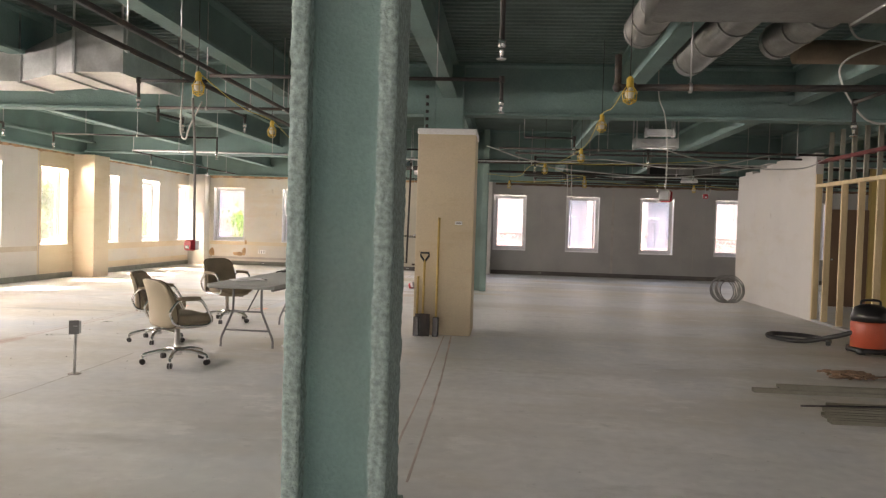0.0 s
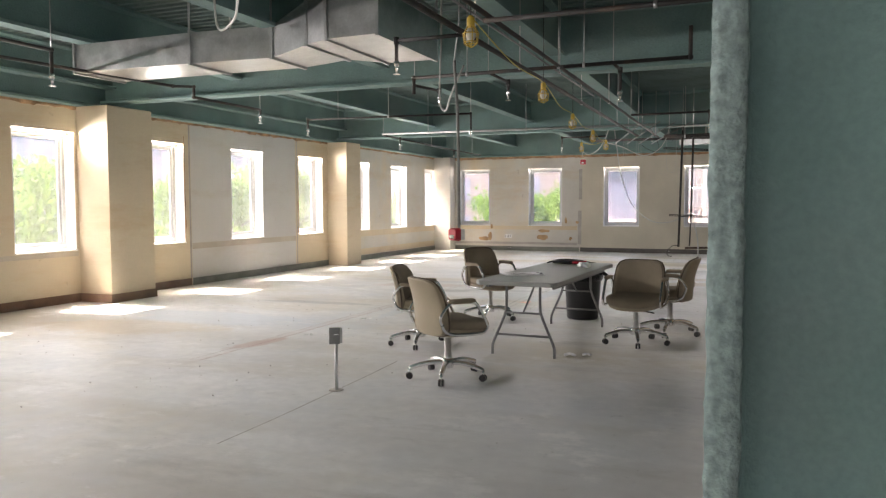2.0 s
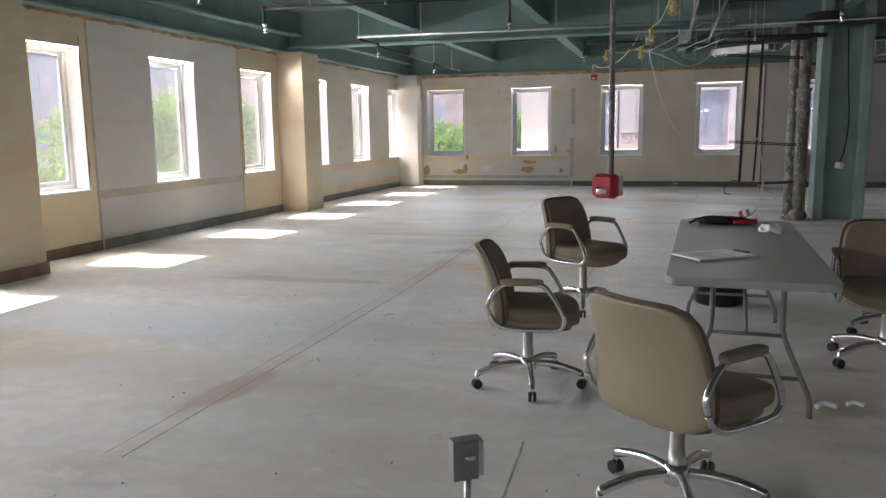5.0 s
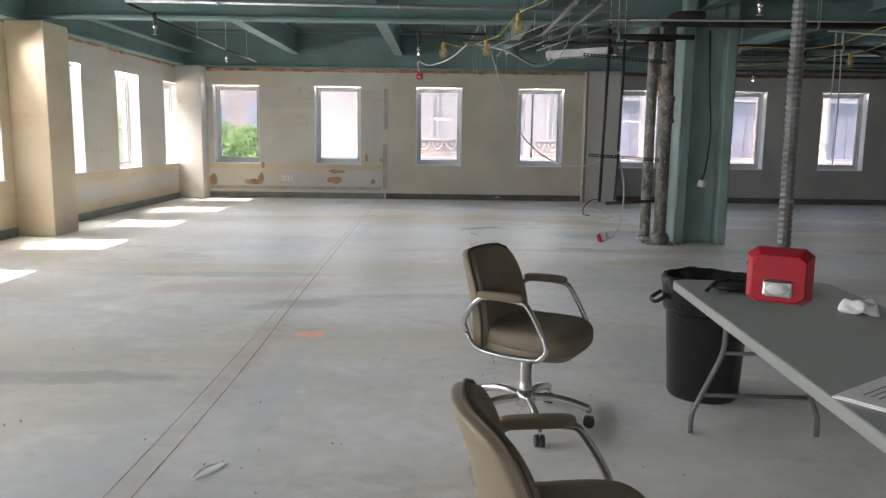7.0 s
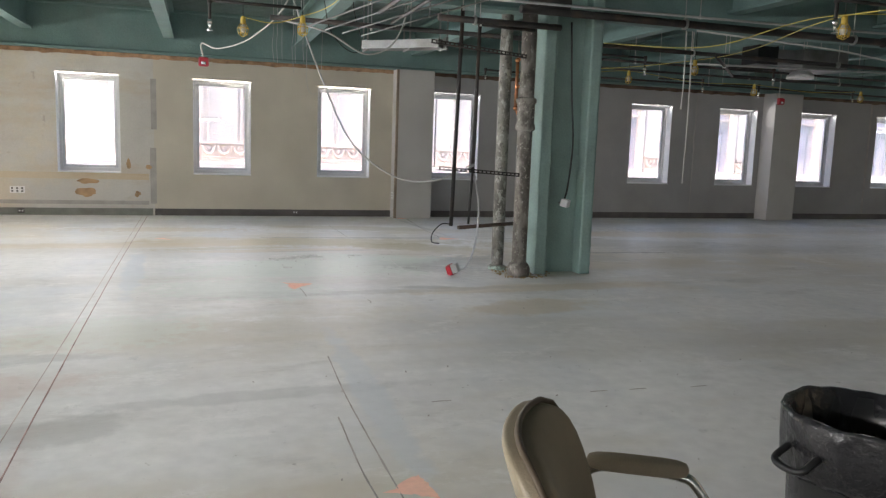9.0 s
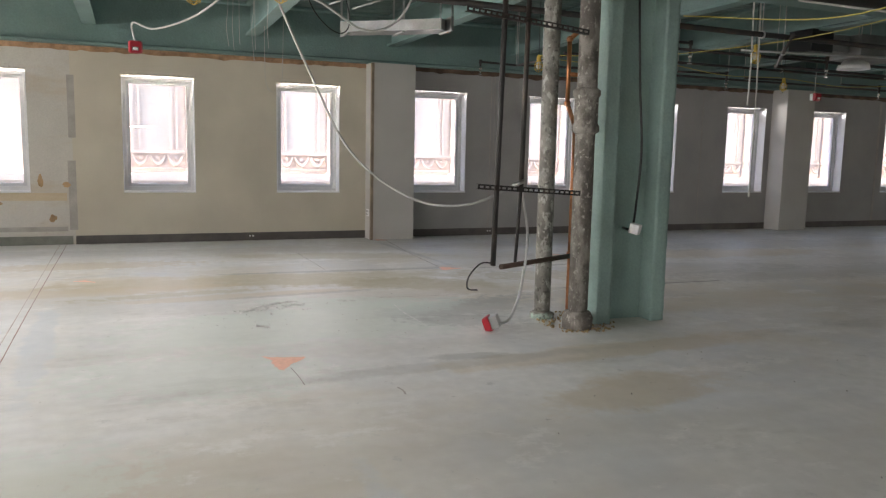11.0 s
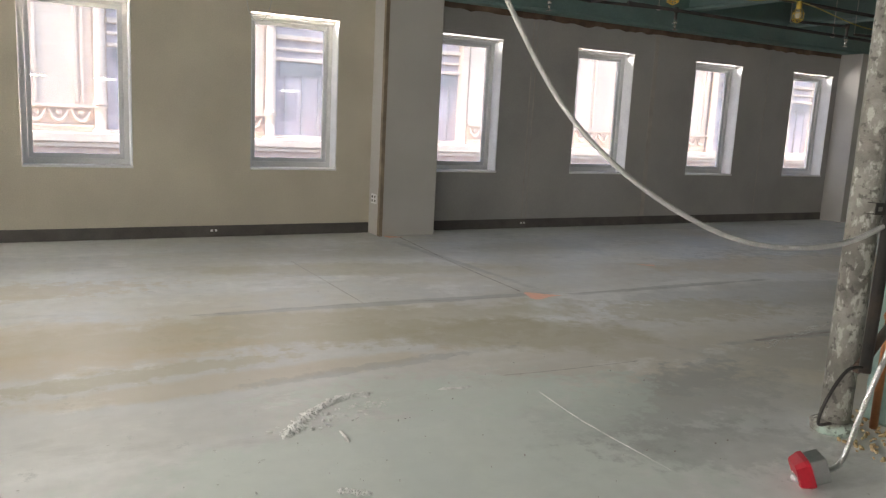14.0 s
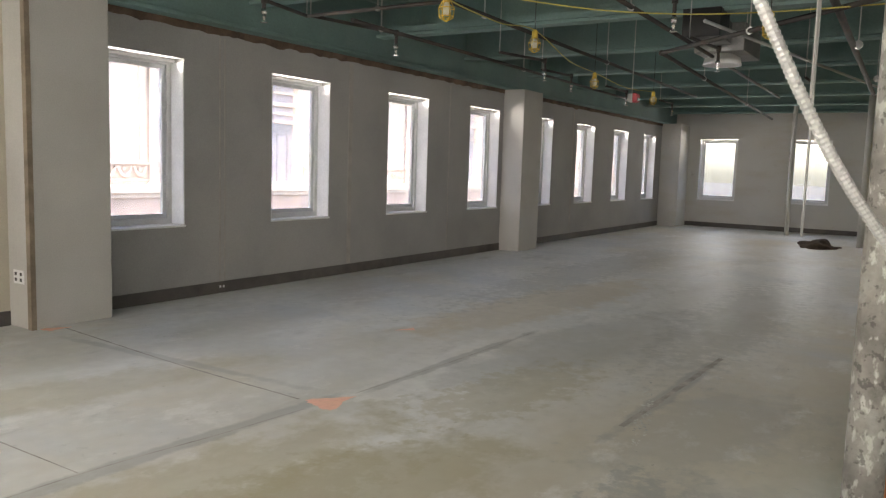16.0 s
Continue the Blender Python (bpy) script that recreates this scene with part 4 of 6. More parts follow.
pipe_run("long black steel cross main", [(-4.2, 18.6, 2.86), (9.0, 18.9, 2.86)], 0.03, hang=[(x, 18.74, 2.86) for x in (-3.0, 1.5, 4.0, 7.0)])
pipe_run("long black steel cross main", [(-2.6, 17.3, 2.8), (-1.2, 17.3, 2.8)], 0.035, hang=[(-2.2, 17.3, 2.8)])
pipe_run("thin galvanised conduit under the deck", [(-2.5, 16.9, 2.95), (10.0, 16.4, 2.95)], 0.014, GALV, [(0.2, 16.79, 2.95), (5, 16.6, 2.95)], "conduit", "conduit", False)
pipe_run("long dark sprinkler pipe along the ceiling", [(1.6, 18.4, 2.82), (3.6, 20.6, 2.82), (14.0, 21.2, 2.82)], 0.022, hang=[(2.6, 19.5, 2.82), (6, 20.74, 2.82), (10, 20.97, 2.82)])
pipe_run("bright conduit along the ceiling", [(2.2, 19.8, 2.86), (12.0, 18.2, 2.9)], 0.016, GALV, [(5, 19.34, 2.87)], "conduit", "conduit", False)
for k, (y, z) in enumerate(((13.2, 2.86), (14.6, 2.92), (20.2, 2.88), (21.6, 2.92), (22.8, 2.88))):
    pipe_run("dark pipe under the beams", [(-0.2 + 0.3 * k, y, z), (9.5, y + 0.15, z)], 0.02, hang=[(1.5, y + 0.03, z), (4.8, y + 0.08, z)])
for k in range(4):
    x = -3.9 + 0.25 * k
    pipe_run("slanting grey conduit below the deck", [(x + 1.1, 15.9 + 0.2 * k, 2.97), (x + 0.1, 18.8 + 0.1 * k, 2.8)], 0.009, GREYLEG, [(x + 0.6, 17.35 + 0.15 * k, 2.885)], "conduit", "conduit", False)

# ---- risers beside the column ----
riser = thing("soil_pipe", "grey cast-iron soil pipe with a bell joint", "pipe", pose(-1.42, 17.64, 0))
part("pipe", tube(bmesh.new(), [(0, 0, 0), (0, 0, 3.02)], 0.085, 20), CASTIRON, riser)
part("bell", lathe(bmesh.new(), [(0.087, 1.68), (0.115, 1.7), (0.115, 1.74), (0.1, 1.77), (0.1, 1.98), (0.116, 2.0), (0.116, 2.04), (0.087, 2.06)], 20), CASTIRON, riser)
part("foot_hub", lathe(bmesh.new(), [(0.13, 0.0), (0.135, 0.1), (0.11, 0.15), (0.087, 0.16)], 20), CASTIRON, riser)
part("top_elbow", tube(bmesh.new(), smooth_path([(0, 0, 2.95), (0, -0.03, 3.06), (0.1, -0.12, 3.1), (0.4, -0.16, 3.1)]), 0.07, 14), BLACKPIPE, riser)
rear = thing("vent_pipe", "tall pipe in flaking grey and green paint", "pipe", pose(-1.5, 18.12, 0))
part("pipe", tube(bmesh.new(), [(0, 0, 0), (0, 0, 1.5), (0, 0, DECK + 0.02)], 0.074, 20), GREENPIPE, rear)
part("collar", lathe(bmesh.new(), [(0.11, 0), (0.115, 0.04), (0.082, 0.06)], 18), GREENPIPE, rear)
copper = thing("copper_pipe", "stained copper water pipe with offset elbows", "pipe", pose(0, 0, 0))
cu = [(-1.27, 18.05, 0.0), (-1.27, 18.05, 0.6), (-1.27, 18.05, 1.75), (-1.42, 17.95, 1.95), (-1.42, 17.95, 2.5), (-1.3, 17.95, 2.6), (-1.3, 17.95, 3.0)]
for p, q in zip(cu, cu[1:]):
    part("pipe", tube(bmesh.new(), [p, q], 0.02, 10), COPPER, copper)
for p in cu[1:-1]:
    bm = bmesh.new()
    bmesh.ops.create_icosphere(bm, subdivisions=2, radius=0.03, matrix=Matrix.Translation(p))
    part("elbow", bm, COPPER, copper)
part("stub", tube(bmesh.new(), [(-1.3, 17.95, 2.2), (-1.42, 17.95, 2.2)], 0.02, 10), COPPER, copper)
low = pipe_run("low horizontal copper-brown pipe stub", [(-2.19, 17.62, 0.57), (-1.27, 18.03, 0.58)], 0.022, RUSTPIPE)
black1 = pipe_run("hanging black steel pipe", [(-2.26, 17.52, 2.98), (-2.31, 17.52, 0.6)], 0.022, hang=[(-2.26, 17.52, 2.95)])
black2 = pipe_run("hanging black steel pipe with a thin lower end", [(-1.42, 17.5, 2.78), (-2.06, 17.52, 2.8), (-2.08, 17.52, 1.2)], 0.02, hang=[(-2.06, 17.52, 2.8)])
part("rod", tube(bmesh.new(), [(-2.08, 17.52, 1.2), (-2.1, 17.54, 0.62)], 0.014, 8), BLACKPIPE, black2)
part("hook", tube(bmesh.new(), smooth_path([(-2.31, 17.52, 0.62), (-2.42, 17.52, 0.62), (-2.52, 17.52, 0.52), (-2.52, 17.54, 0.42), (-2.43, 17.55, 0.4)]), 0.0065, 8), BLACKPIPE, black1, "bent wire hook")


def strut(label, p, q):
    """A slotted steel channel: two rails, bridges between the slots, two side lips."""
    p, q = Vector(p), Vector(q)
    t = thing("strut_channel", label, "bracket")
    d = q - p
    t.matrix_world = Matrix.Translation(p) @ d.to_track_quat("X", "Z").to_matrix().to_4x4()
    n, length = int(d.length / 0.05), d.length
    bm = bmesh.new()
    for z0, z1 in ((-0.021, -0.008), (0.008, 0.021)):
        box(bm, 0, length, -0.002, 0.001, z0, z1)
    for k in range(n + 1):
        x = (length - 0.018) * k / n
        box(bm, x, x + 0.018, -0.002, 0.001, -0.008, 0.008)
    part("web", bm, BLACKPIPE, t)
    for z in (-0.021, 0.0185):
        part("lip", block(0, length, 0.001, 0.03, z, z + 0.0025), BLACKPIPE, t)
    return t


strut("black slotted strut channel holding the pipes", (-2.49, 17.46, 1.24), (-1.5, 17.55, 1.18))
strut("black slotted strut channel near the ceiling", (-2.62, 17.46, 2.58), (-1.48, 17.55, 2.5))


def rubble(label, x, y, rx, ry, n, mat, size, flat=0.5):
    """A ring of loose crumbs, uncountable."""
    random.seed(int(100 * (x + 20)))
    bm = bmesh.new()
    for k in range(n):
        a, r = random.uniform(0, 6.283), math.sqrt(random.random())
        s = random.uniform(0.4, 1.0) * size
        m = Matrix.Translation((x + rx * r * math.cos(a), y + ry * r * math.sin(a) + 0.25 * rx * r * math.cos(a), s * 0.5 * flat)) @ Euler((random.uniform(-2, 2) * flat, random.uniform(-2, 2) * flat, random.random() * 3)).to_matrix().to_4x4() @ Matrix.Diagonal((s, s * 0.6, s * flat, 1))
        bmesh.ops.create_icosphere(bm, subdivisions=1, radius=0.6, matrix=m)
    return solid("debris", bm, mat, label, "debris", kind="stuff")


STRAW = material("dusty tan crumbs", (0.4, 0.3, 0.17), 0.95, spread=0.4, scale=20, bump=0.2)
rubble("tan crumbled debris round the pipe feet", -1.3, 17.85, 0.38, 0.42, 260, STRAW, 0.035)
CRUMB = material("pale scraped crumbs", (0.8, 0.82, 0.78), 0.95, spread=0.25, scale=12, bump=0.3)


def crust(label, pts, w, h, seed):
    """A ragged raised ridge of scraped filler along the floor."""
    bm = bmesh.new()
    line = smooth_path([(*q, 0) for q in pts], 16)
    last = None
    for i, q in enumerate(line):
        d = (line[min(i + 1, len(line) - 1)] - line[max(i - 1, 0)]).normalized()
        side = Vector((-d.y, d.x, 0))
        end = min(1.0, i / 4, (len(line) - 1 - i) / 4)
        row = []
        for j in range(9):
            u = (j - 4) / 4
            wide = w * (0.45 + 0.9 * abs(noise.noise(Vector((i * 0.21, seed + (u > 0) * 7, 0))))) * (0.25 + 0.75 * end)
            lump = 0.35 + 1.1 * abs(noise.noise(Vector((i * 0.5, j * 0.9, seed)))) + 0.5 * abs(noise.noise(Vector((i * 1.7, j * 1.3, seed))))
            row.append(bm.verts.new(q + side * wide * u + Vector((0, 0, 0.0005 + h * lump * (1 - u * u) * end))))
        if last:
            for j in range(8):
                bm.faces.new((last[j], last[j + 1], row[j + 1], row[j]))
        last = row
    return solid("debris", bm, CRUMB, label, "debris", kind="stuff")


crust("pale ragged crust of scraped filler on the floor", [(-4.11, 19.05), (-3.98, 19.2), (-3.86, 19.33), (-3.7, 19.42), (-3.49, 19.46)], 0.06, 0.012, 2.0)
crust("pale ragged crust of scraped filler on the floor", [(-4.06, 18.5), (-4.0, 18.47), (-3.94, 18.42)], 0.04, 0.01, 5.0)
crust("pale ragged crust of scraped filler on the floor", [(-3.84, 19.05), (-3.84, 18.97), (-3.85, 18.9)], 0.015, 0.008, 6.0)
crust("pale ragged crust of scraped filler on the floor", [(-3.14, 19.37), (-3.04, 19.35), (-2.93, 19.34)], 0.02, 0.01, 7.0)
crust("thin pale ridge of filler on the floor", [(-2.62, 19.15), (-2.66, 18.7), (-2.65, 18.1)], 0.006, 0.003, 8.0)
rubble("pale crumbs beside the scraped crust", -3.8, 19.22, 0.35, 0.1, 60, CRUMB, 0.03, 0.3)
rubble("dark scraped crumbs on the floor", -0.1, 19.42, 0.7, 0.05, 110, SCRAPED, 0.022, 0.2)
rubble("loose grey grit on the floor", -4.0, 18.9, 0.7, 0.5, 30, SCRAPED, 0.014)
rubble("loose grey grit on the floor", -2.6, 18.8, 1.0, 0.9, 36, CHALK, 0.014)
rubble("small dark chips on the floor", -6.0, 9.0, 3.0, 4.0, 110, CHALK, 0.017)
rubble("small dark chips on the floor", -2.0, 13.5, 3.0, 3.5, 80, CHALK, 0.016)

jb = thing("junction_box", "small white junction box with a hanging black cable", "junction box", pose(-0.86, 17.64, 0.86, 12, 0, 38))
part("box", block(-0.045, 0.045, -0.045, 0.045, -0.045, 0.045, 0.008), WHITE, jb)
part("cable", tube(bmesh.new(), smooth_path([jb.matrix_basis.inverted() @ Vector(q) for q in ((-0.86, 17.67, 0.9), (-0.79, 17.74, 1.06), (-0.74, 17.77, 1.56), (-0.78, 17.79, 2.16), (-0.82, 17.81, 2.96))]), 0.011, 8), BLACKPLASTIC, jb)
part("stub", tube(bmesh.new(), [(0.04, 0.03, -0.03), (0.2, 0.18, -0.05)], 0.012, 8), BLACKPLASTIC, jb)


# ---- alarm strobes ----
def strobe(x, y, z, turn, label, tilt=0):
    """A fire-alarm strobe that faces -y: grey back box, red housing with cut corners, clear lens over a bright reflector."""
    t = thing("alarm_strobe", label, "fire alarm", pose(x, y, z, tilt, 0, turn))
    part("back_box", block(-0.055, 0.055, 0.0, 0.07, -0.055, 0.055, 0.006), GALV, t, "grey metal back box")
    bm = bmesh.new()
    outline = [(-0.07, -0.05), (-0.05, -0.065), (0.05, -0.065), (0.07, -0.05), (0.07, 0.05), (0.05, 0.065), (-0.05, 0.065), (-0.07, 0.05)]
    rows = [[bm.verts.new((a * k, d, b * k)) for a, b in outline] for d, k in ((0.0, 1.0), (-0.02, 1.0), (-0.028, 0.96), (-0.055, 0.84), (-0.06, 0.78))]
    for r, q in zip(rows, rows[1:]):
        for i in range(8):
            bm.faces.new((r[i], r[(i + 1) % 8], q[(i + 1) % 8], q[i]))
    bm.faces.new(rows[0])
    bm.faces.new(rows[-1])
    part("housing", bm, RED, t)
    part("reflector", block(-0.032, 0.032, -0.066, -0.055, -0.042, -0.002, 0.006), CHROME, t, "bright lamp reflector")
    part("lens", cushion_lens(), GLASSWHITE, t, "clear strobe lens")
    for k in range(3):
        part("side_slot", block(-0.0715, -0.066, -0.018, -0.004, -0.03 + 0.025 * k, -0.022 + 0.025 * k), BLACKPLASTIC, t)
    return t


def cushion_lens():
    bm = bmesh.new()
    bmesh.ops.create_uvsphere(bm, u_segments=14, v_segments=8, radius=1.0, matrix=Matrix.Translation((0, -0.066, -0.022)) @ Matrix.Diagonal((0.026, 0.016, 0.014, 1)))
    return bm


GLASSWHITE = material("clear lens plastic", (0.7, 0.7, 0.7), 0.15, spread=0.05, bump=0)


def flex(name, label, pts, r, parent=None, steps=10, mat=None, ridge=0.003, category="cable"):
    """A ribbed flexible conduit through the points."""
    line = smooth_path(pts, steps)
    dense = []
    for p, q in zip(line, line[1:]):
        n = max(1, int((q - p).length / (r * 0.5)))
        dense += [p + (q - p) * k / n for k in range(n)]
    dense.append(line[-1])
    bm = tube(bmesh.new(), dense, r, 10, ridge)
    for f in bm.faces:
        f.smooth = False
    if parent:
        return part(name, bm, mat or GALV, parent)
    return solid(name, bm, mat or GALV, label, category)


hang_strobe = strobe(-3.715, 8.69, 1.168, -28, "red fire-alarm strobe hanging on a conduit", 0)
DULLFLEX = material("dull flexible steel", (0.24, 0.24, 0.235), 0.45, metal=0.7, spread=0.15, scale=9, bump=0.03)
flex("conduit", "", [(0, 0.035, 0.05), (-0.005, 0.035, 0.6), (-0.005, 0.02, 1.2), (0.015, -0.04, 1.72)], 0.0135, hang_strobe, mat=DULLFLEX)
part("conduit_hook", tube(bmesh.new(), [(0.015, -0.04, 1.7), (0.1, -0.05, 2.1), (0.1, -0.05, 2.58)], 0.008, 6), GALV, hang_strobe)
strobe_b = strobe(1.78, 8.9, 1.9, 150, "red fire-alarm strobe hanging on a white cable", 10)
part("cable", tube(bmesh.new(), smooth_path([(0, 0.03, 0.05), (0.02, 0.03, 0.5), (0.1, 0.0, 0.95), (0.22, -0.05, 1.25), (0.25, 0, 1.86)]), 0.007, 6), GREYCABLE, strobe_b)
strobe_c = strobe(-4.92, 20.8, 2.52, 0, "small red alarm box hanging on a white cable")
part("cable", tube(bmesh.new(), smooth_path([(0, 0.03, 0.05), (-0.02, 0.03, 0.25), (0.2, -0.3, 0.16), (0.6, -1.1, 0.25), (0.95, -1.9, 0.6), (1.0, -2.0, 1.25)]), 0.01, 6), GREYCABLE, strobe_c)
strobe_d = strobe(5.4, 21.5, 2.52, 0, "small red alarm box hanging on a cable")
part("cable", tube(bmesh.new(), [(0, 0.03, 0.05), (0, 0.03, 1.24)], 0.006, 6), GREYCABLE, strobe_d)
strobe_e = strobe(-2.19, 17.77, 0.07, -125, "red alarm strobe lying on the floor", 22)
flex("flexible_conduit", "", [strobe_e.matrix_basis.inverted() @ Vector(q) for q in ((-2.13, 17.73, 0.06), (-2.04, 17.72, 0.11), (-1.95, 17.71, 0.36), (-1.96, 17.6, 0.81), (-2.07, 17.52, 1.22))], 0.011, strobe_e, ridge=0.0015)
sag = thing("flexible_conduit", "bright ribbed flexible conduit sagging from the ceiling", "cable")
flex("sheath", "", [(-4.02, 19.5, DECK), (-3.81, 18.96, 2.89), (-3.62, 18.43, 2.17), (-3.34, 18.1, 1.49), (-2.92, 17.8, 1.13), (-2.52, 17.58, 1.09), (-2.1, 17.49, 1.27)], 0.0092, sag, mat=PALEFLEX, ridge=0.0016)
part("connector", tube(bmesh.new(), [(-2.16, 17.5, 1.245), (-2.07, 17.485, 1.285)], 0.017, 10), GALV, sag)
part("ceiling_connector", tube(bmesh.new(), [(-4.02, 19.5, DECK - 0.06), (-4.02, 19.5, DECK + 0.01)], 0.02, 10), GALV, sag)

# ---- temporary string lights ----
BULB = material("frosted lamp glass", (0.55, 0.53, 0.45), 0.3, spread=0.03, bump=0)


def string_light(x, y, z, hang):
    t = thing("work_light", "yellow caged temporary work light, unlit", "work light", pose(x, y, z), group="caged work lights")
    part("socket", lathe(bmesh.new(), [(0.012, 0.14), (0.028, 0.12), (0.03, 0.06), (0.022, 0.05)], 10), YELLOW, t)
    part("bulb", lathe(bmesh.new(), [(0.014, 0.055), (0.034, 0.02), (0.036, -0.01), (0.02, -0.04), (0.004, -0.048)], 12), BULB, t)
    for k in range(6):
        a = math.pi * k / 3
        part("cage_wire", tube(bmesh.new(), [(0.028 * math.cos(a), 0.028 * math.sin(a), 0.06), (0.058 * math.cos(a), 0.058 * math.sin(a), 0.01), (0.05 * math.cos(a), 0.05 * math.sin(a), -0.06), (0.006 * math.cos(a), 0.006 * math.sin(a), -0.085)], 0.004, 5), YELLOW, t)
    for r, zz in ((0.058, 0.01), (0.05, -0.05)):
        part("cage_ring", tube(bmesh.new(), [(r * math.cos(k * 0.5236), r * math.sin(k * 0.5236), zz) for k in range(13)], 0.004, 5), YELLOW, t)
    part("hook", tube(bmesh.new(), [(0, 0, 0.13), (0, 0, hang - z)], 0.004, 5), BLACKPLASTIC, t)
    return t


def cord(label, pts, r=0.005, mat=None, name="electric_cord"):
    return solid(name, tube(bmesh.new(), smooth_path(pts, 8), r, 6), mat or YELLOWCORD, label, "cable")


YELLOWCORD = material("yellow cord", (0.55, 0.46, 0.1), 0.5, spread=0.05, bump=0)
west_row = [(-2.86, 6.75, 2.68), (-3.05, 9.55, 2.63), (-3.4, 12.6, 2.64), (-3.68, 15.6, 2.68), (-3.89, 18.15, 2.7), (-4.5, 18.55, 2.7)]
east_row = [(0.92, 6.2, 2.58), (1.07, 9.26, 2.74), (1.1, 12.05, 2.62), (0.7, 15.3, 2.66), (1.87, 19.2, 2.7), (0.02, 21.1, 2.66), (2.1, 21.4, 2.74), (5.2, 22.0, 2.72), (7.8, 22.0, 2.72)]
for p in west_row + east_row:
    string_light(*p, DECK + 0.02)
for row, label in ((west_row, "yellow cord of the work lights along the mains"), (east_row, "yellow cord of the work lights, looped")):
    pts = []
    for p, q in zip(row, row[1:]):
        pts += [Vector(p) + Vector((0, 0, 0.13)), (Vector(p) + Vector(q)) / 2 + Vector((0, 0, 0.06))]
    pts.append(Vector(row[-1]) + Vector((0, 0, 0.13)))
    cord(label, pts)
cord("yellow cord sagging under the ceiling", [(-0.5, 17.6, 2.72), (0.2, 16.6, 2.62), (0.57, 15.28, 2.78), (2.0, 14.6, 2.74), (4.0, 14.4, 2.85)])

for label, pts in (("loose white cable hanging from the ceiling", [(1.4, 18.8, DECK), (1.42, 18.8, 2.93), (1.43, 18.8, 2.5), (1.42, 18.8, 2.1)]),
                   ("loose white cable hanging from the ceiling", [(1.5, 18.8, DECK), (1.52, 18.8, 2.9), (1.54, 18.8, 2.0), (1.53, 18.8, 1.07)]),
                   ("pale cable draped between the pipes", [(-0.4, 12.9, 2.86), (0.5, 13.0, 2.62), (1.6, 13.2, 2.7), (3.0, 13.0, 2.56), (4.6, 13.4, 2.9)]),
                   ("pale cable draped between the pipes", [(0.6, 17.4, 2.92), (2.0, 16.8, 2.74), (3.6, 17.0, 2.7), (5.4, 16.6, 2.95)]),
                   ("pale cable draped over the partition", [(2.0, 12.2, 2.9), (3.4, 12.6, 2.6), (4.8, 13.2, 2.62), (5.45, 13.6, 2.85), (5.5, 12.0, 2.8)]),
                   ("pale loop of cable under the deck", [(3.6, 7.0, 3.3), (3.1, 7.0, 3.15), (2.85, 7.0, 2.95), (3.1, 7.05, 2.55), (3.42, 7.1, 2.55), (3.55, 7.1, 2.85), (3.3, 7.1, 3.2), (3.0, 7.1, 3.3), (2.9, 7.1, DECK)]),
                   ("thin dark cable beside the round duct", [(-3.75, 9.0, 2.9), (-3.85, 8.9, 2.6), (-3.95, 9.0, 2.45), (-4.1, 9.2, 2.6), (-4.12, 9.3, 3.3), (-4.12, 9.3, DECK)]),
                   ("white cable looped below the deck", [(-4.3, 6.0, 2.95), (-4.8, 6.6, 2.93), (-5.2, 6.9, 3.0), (-5.3, 7.0, DECK)]),
                   ("pale cable draped near the column", [(-4.1, 18.7, 2.86), (-3.6, 18.3, 2.7), (-3.1, 18.4, 2.5), (-2.7, 18.5, 2.8), (-2.5, 18.5, DECK)])):
    cord(label, pts, 0.01, GREYCABLE)
flex("flexible_conduit", "white ribbed hose hanging to the floor", [(16.5, 21.08, DECK), (16.5, 21.08, 2.6), (16.53, 21.08, 1.2), (16.51, 21.08, 0.03)], 0.055, mat=GREYCABLE)


duct("pale sheet-metal offset duct below the deck", [(-2.55, 21.3, 2.9, 0.3, 0.12), (-2.0, 20.9, 2.9, 0.34, 0.12), (-1.55, 20.5, 2.9, 0.34, 0.12)], DUCTDULL)
for k, (x, y, low) in enumerate(((-3.96, 21.04, 2.62), (-3.91, 21.0, 2.58), (-3.85, 20.97, 2.64), (-3.66, 21.2, 2.48), (-3.56, 20.8, 2.6), (-3.6, 21.5, 2.66))):
    cord("thin loose wire hanging from the ceiling", [(x, y, DECK), (x + 0.01, y, 3.1), (x - 0.01 + 0.01 * (k % 3), y, 2.85), (x + 0.015, y, low)], 0.003, GREYCABLE, "loose_wire")
cord("thin dark cable looped below the deck", [(-3.5, 19.2, 3.2), (-3.4, 19.4, 2.9), (-3.2, 19.6, 2.72), (-3.0, 19.7, 2.66), (-2.95, 19.6, 2.8), (-3.1, 19.4, 3.2), (-3.1, 19.4, DECK)], 0.006, BLACKPLASTIC)
cord("pale loop of wire hanging by the wall", [(-3.16, 23.5, DECK), (-3.16, 23.5, 2.8), (-3.15, 23.5, 2.5), (-3.1, 23.5, 2.35), (-3.0, 23.5, 2.33), (-2.92, 23.5, 2.48), (-2.9, 23.5, 2.8), (-2.88, 23.5, DECK)], 0.004, GREYCABLE)

# ---- furniture ----
def cushion(hx, hy, hz, q=5.0, cuts=9, at=(0, 0, 0), bend=None):
    """A soft block: half sizes, its corners rounded."""
    bm = bmesh.new()
    bmesh.ops.create_cube(bm, size=2)
    bmesh.ops.subdivide_edges(bm, edges=bm.edges[:], cuts=cuts, use_grid_fill=True)
    for v in bm.verts:
        d = (abs(v.co.x) ** q + abs(v.co.y) ** q + abs(v.co.z) ** q) ** (1 / q)
        c = v.co / d
        c = Vector((c.x * hx, c.y * hy, c.z * hz))
        v.co = (bend(c) if bend else c) + Vector(at)
    for f in bm.faces:
        f.smooth = True
    return bm


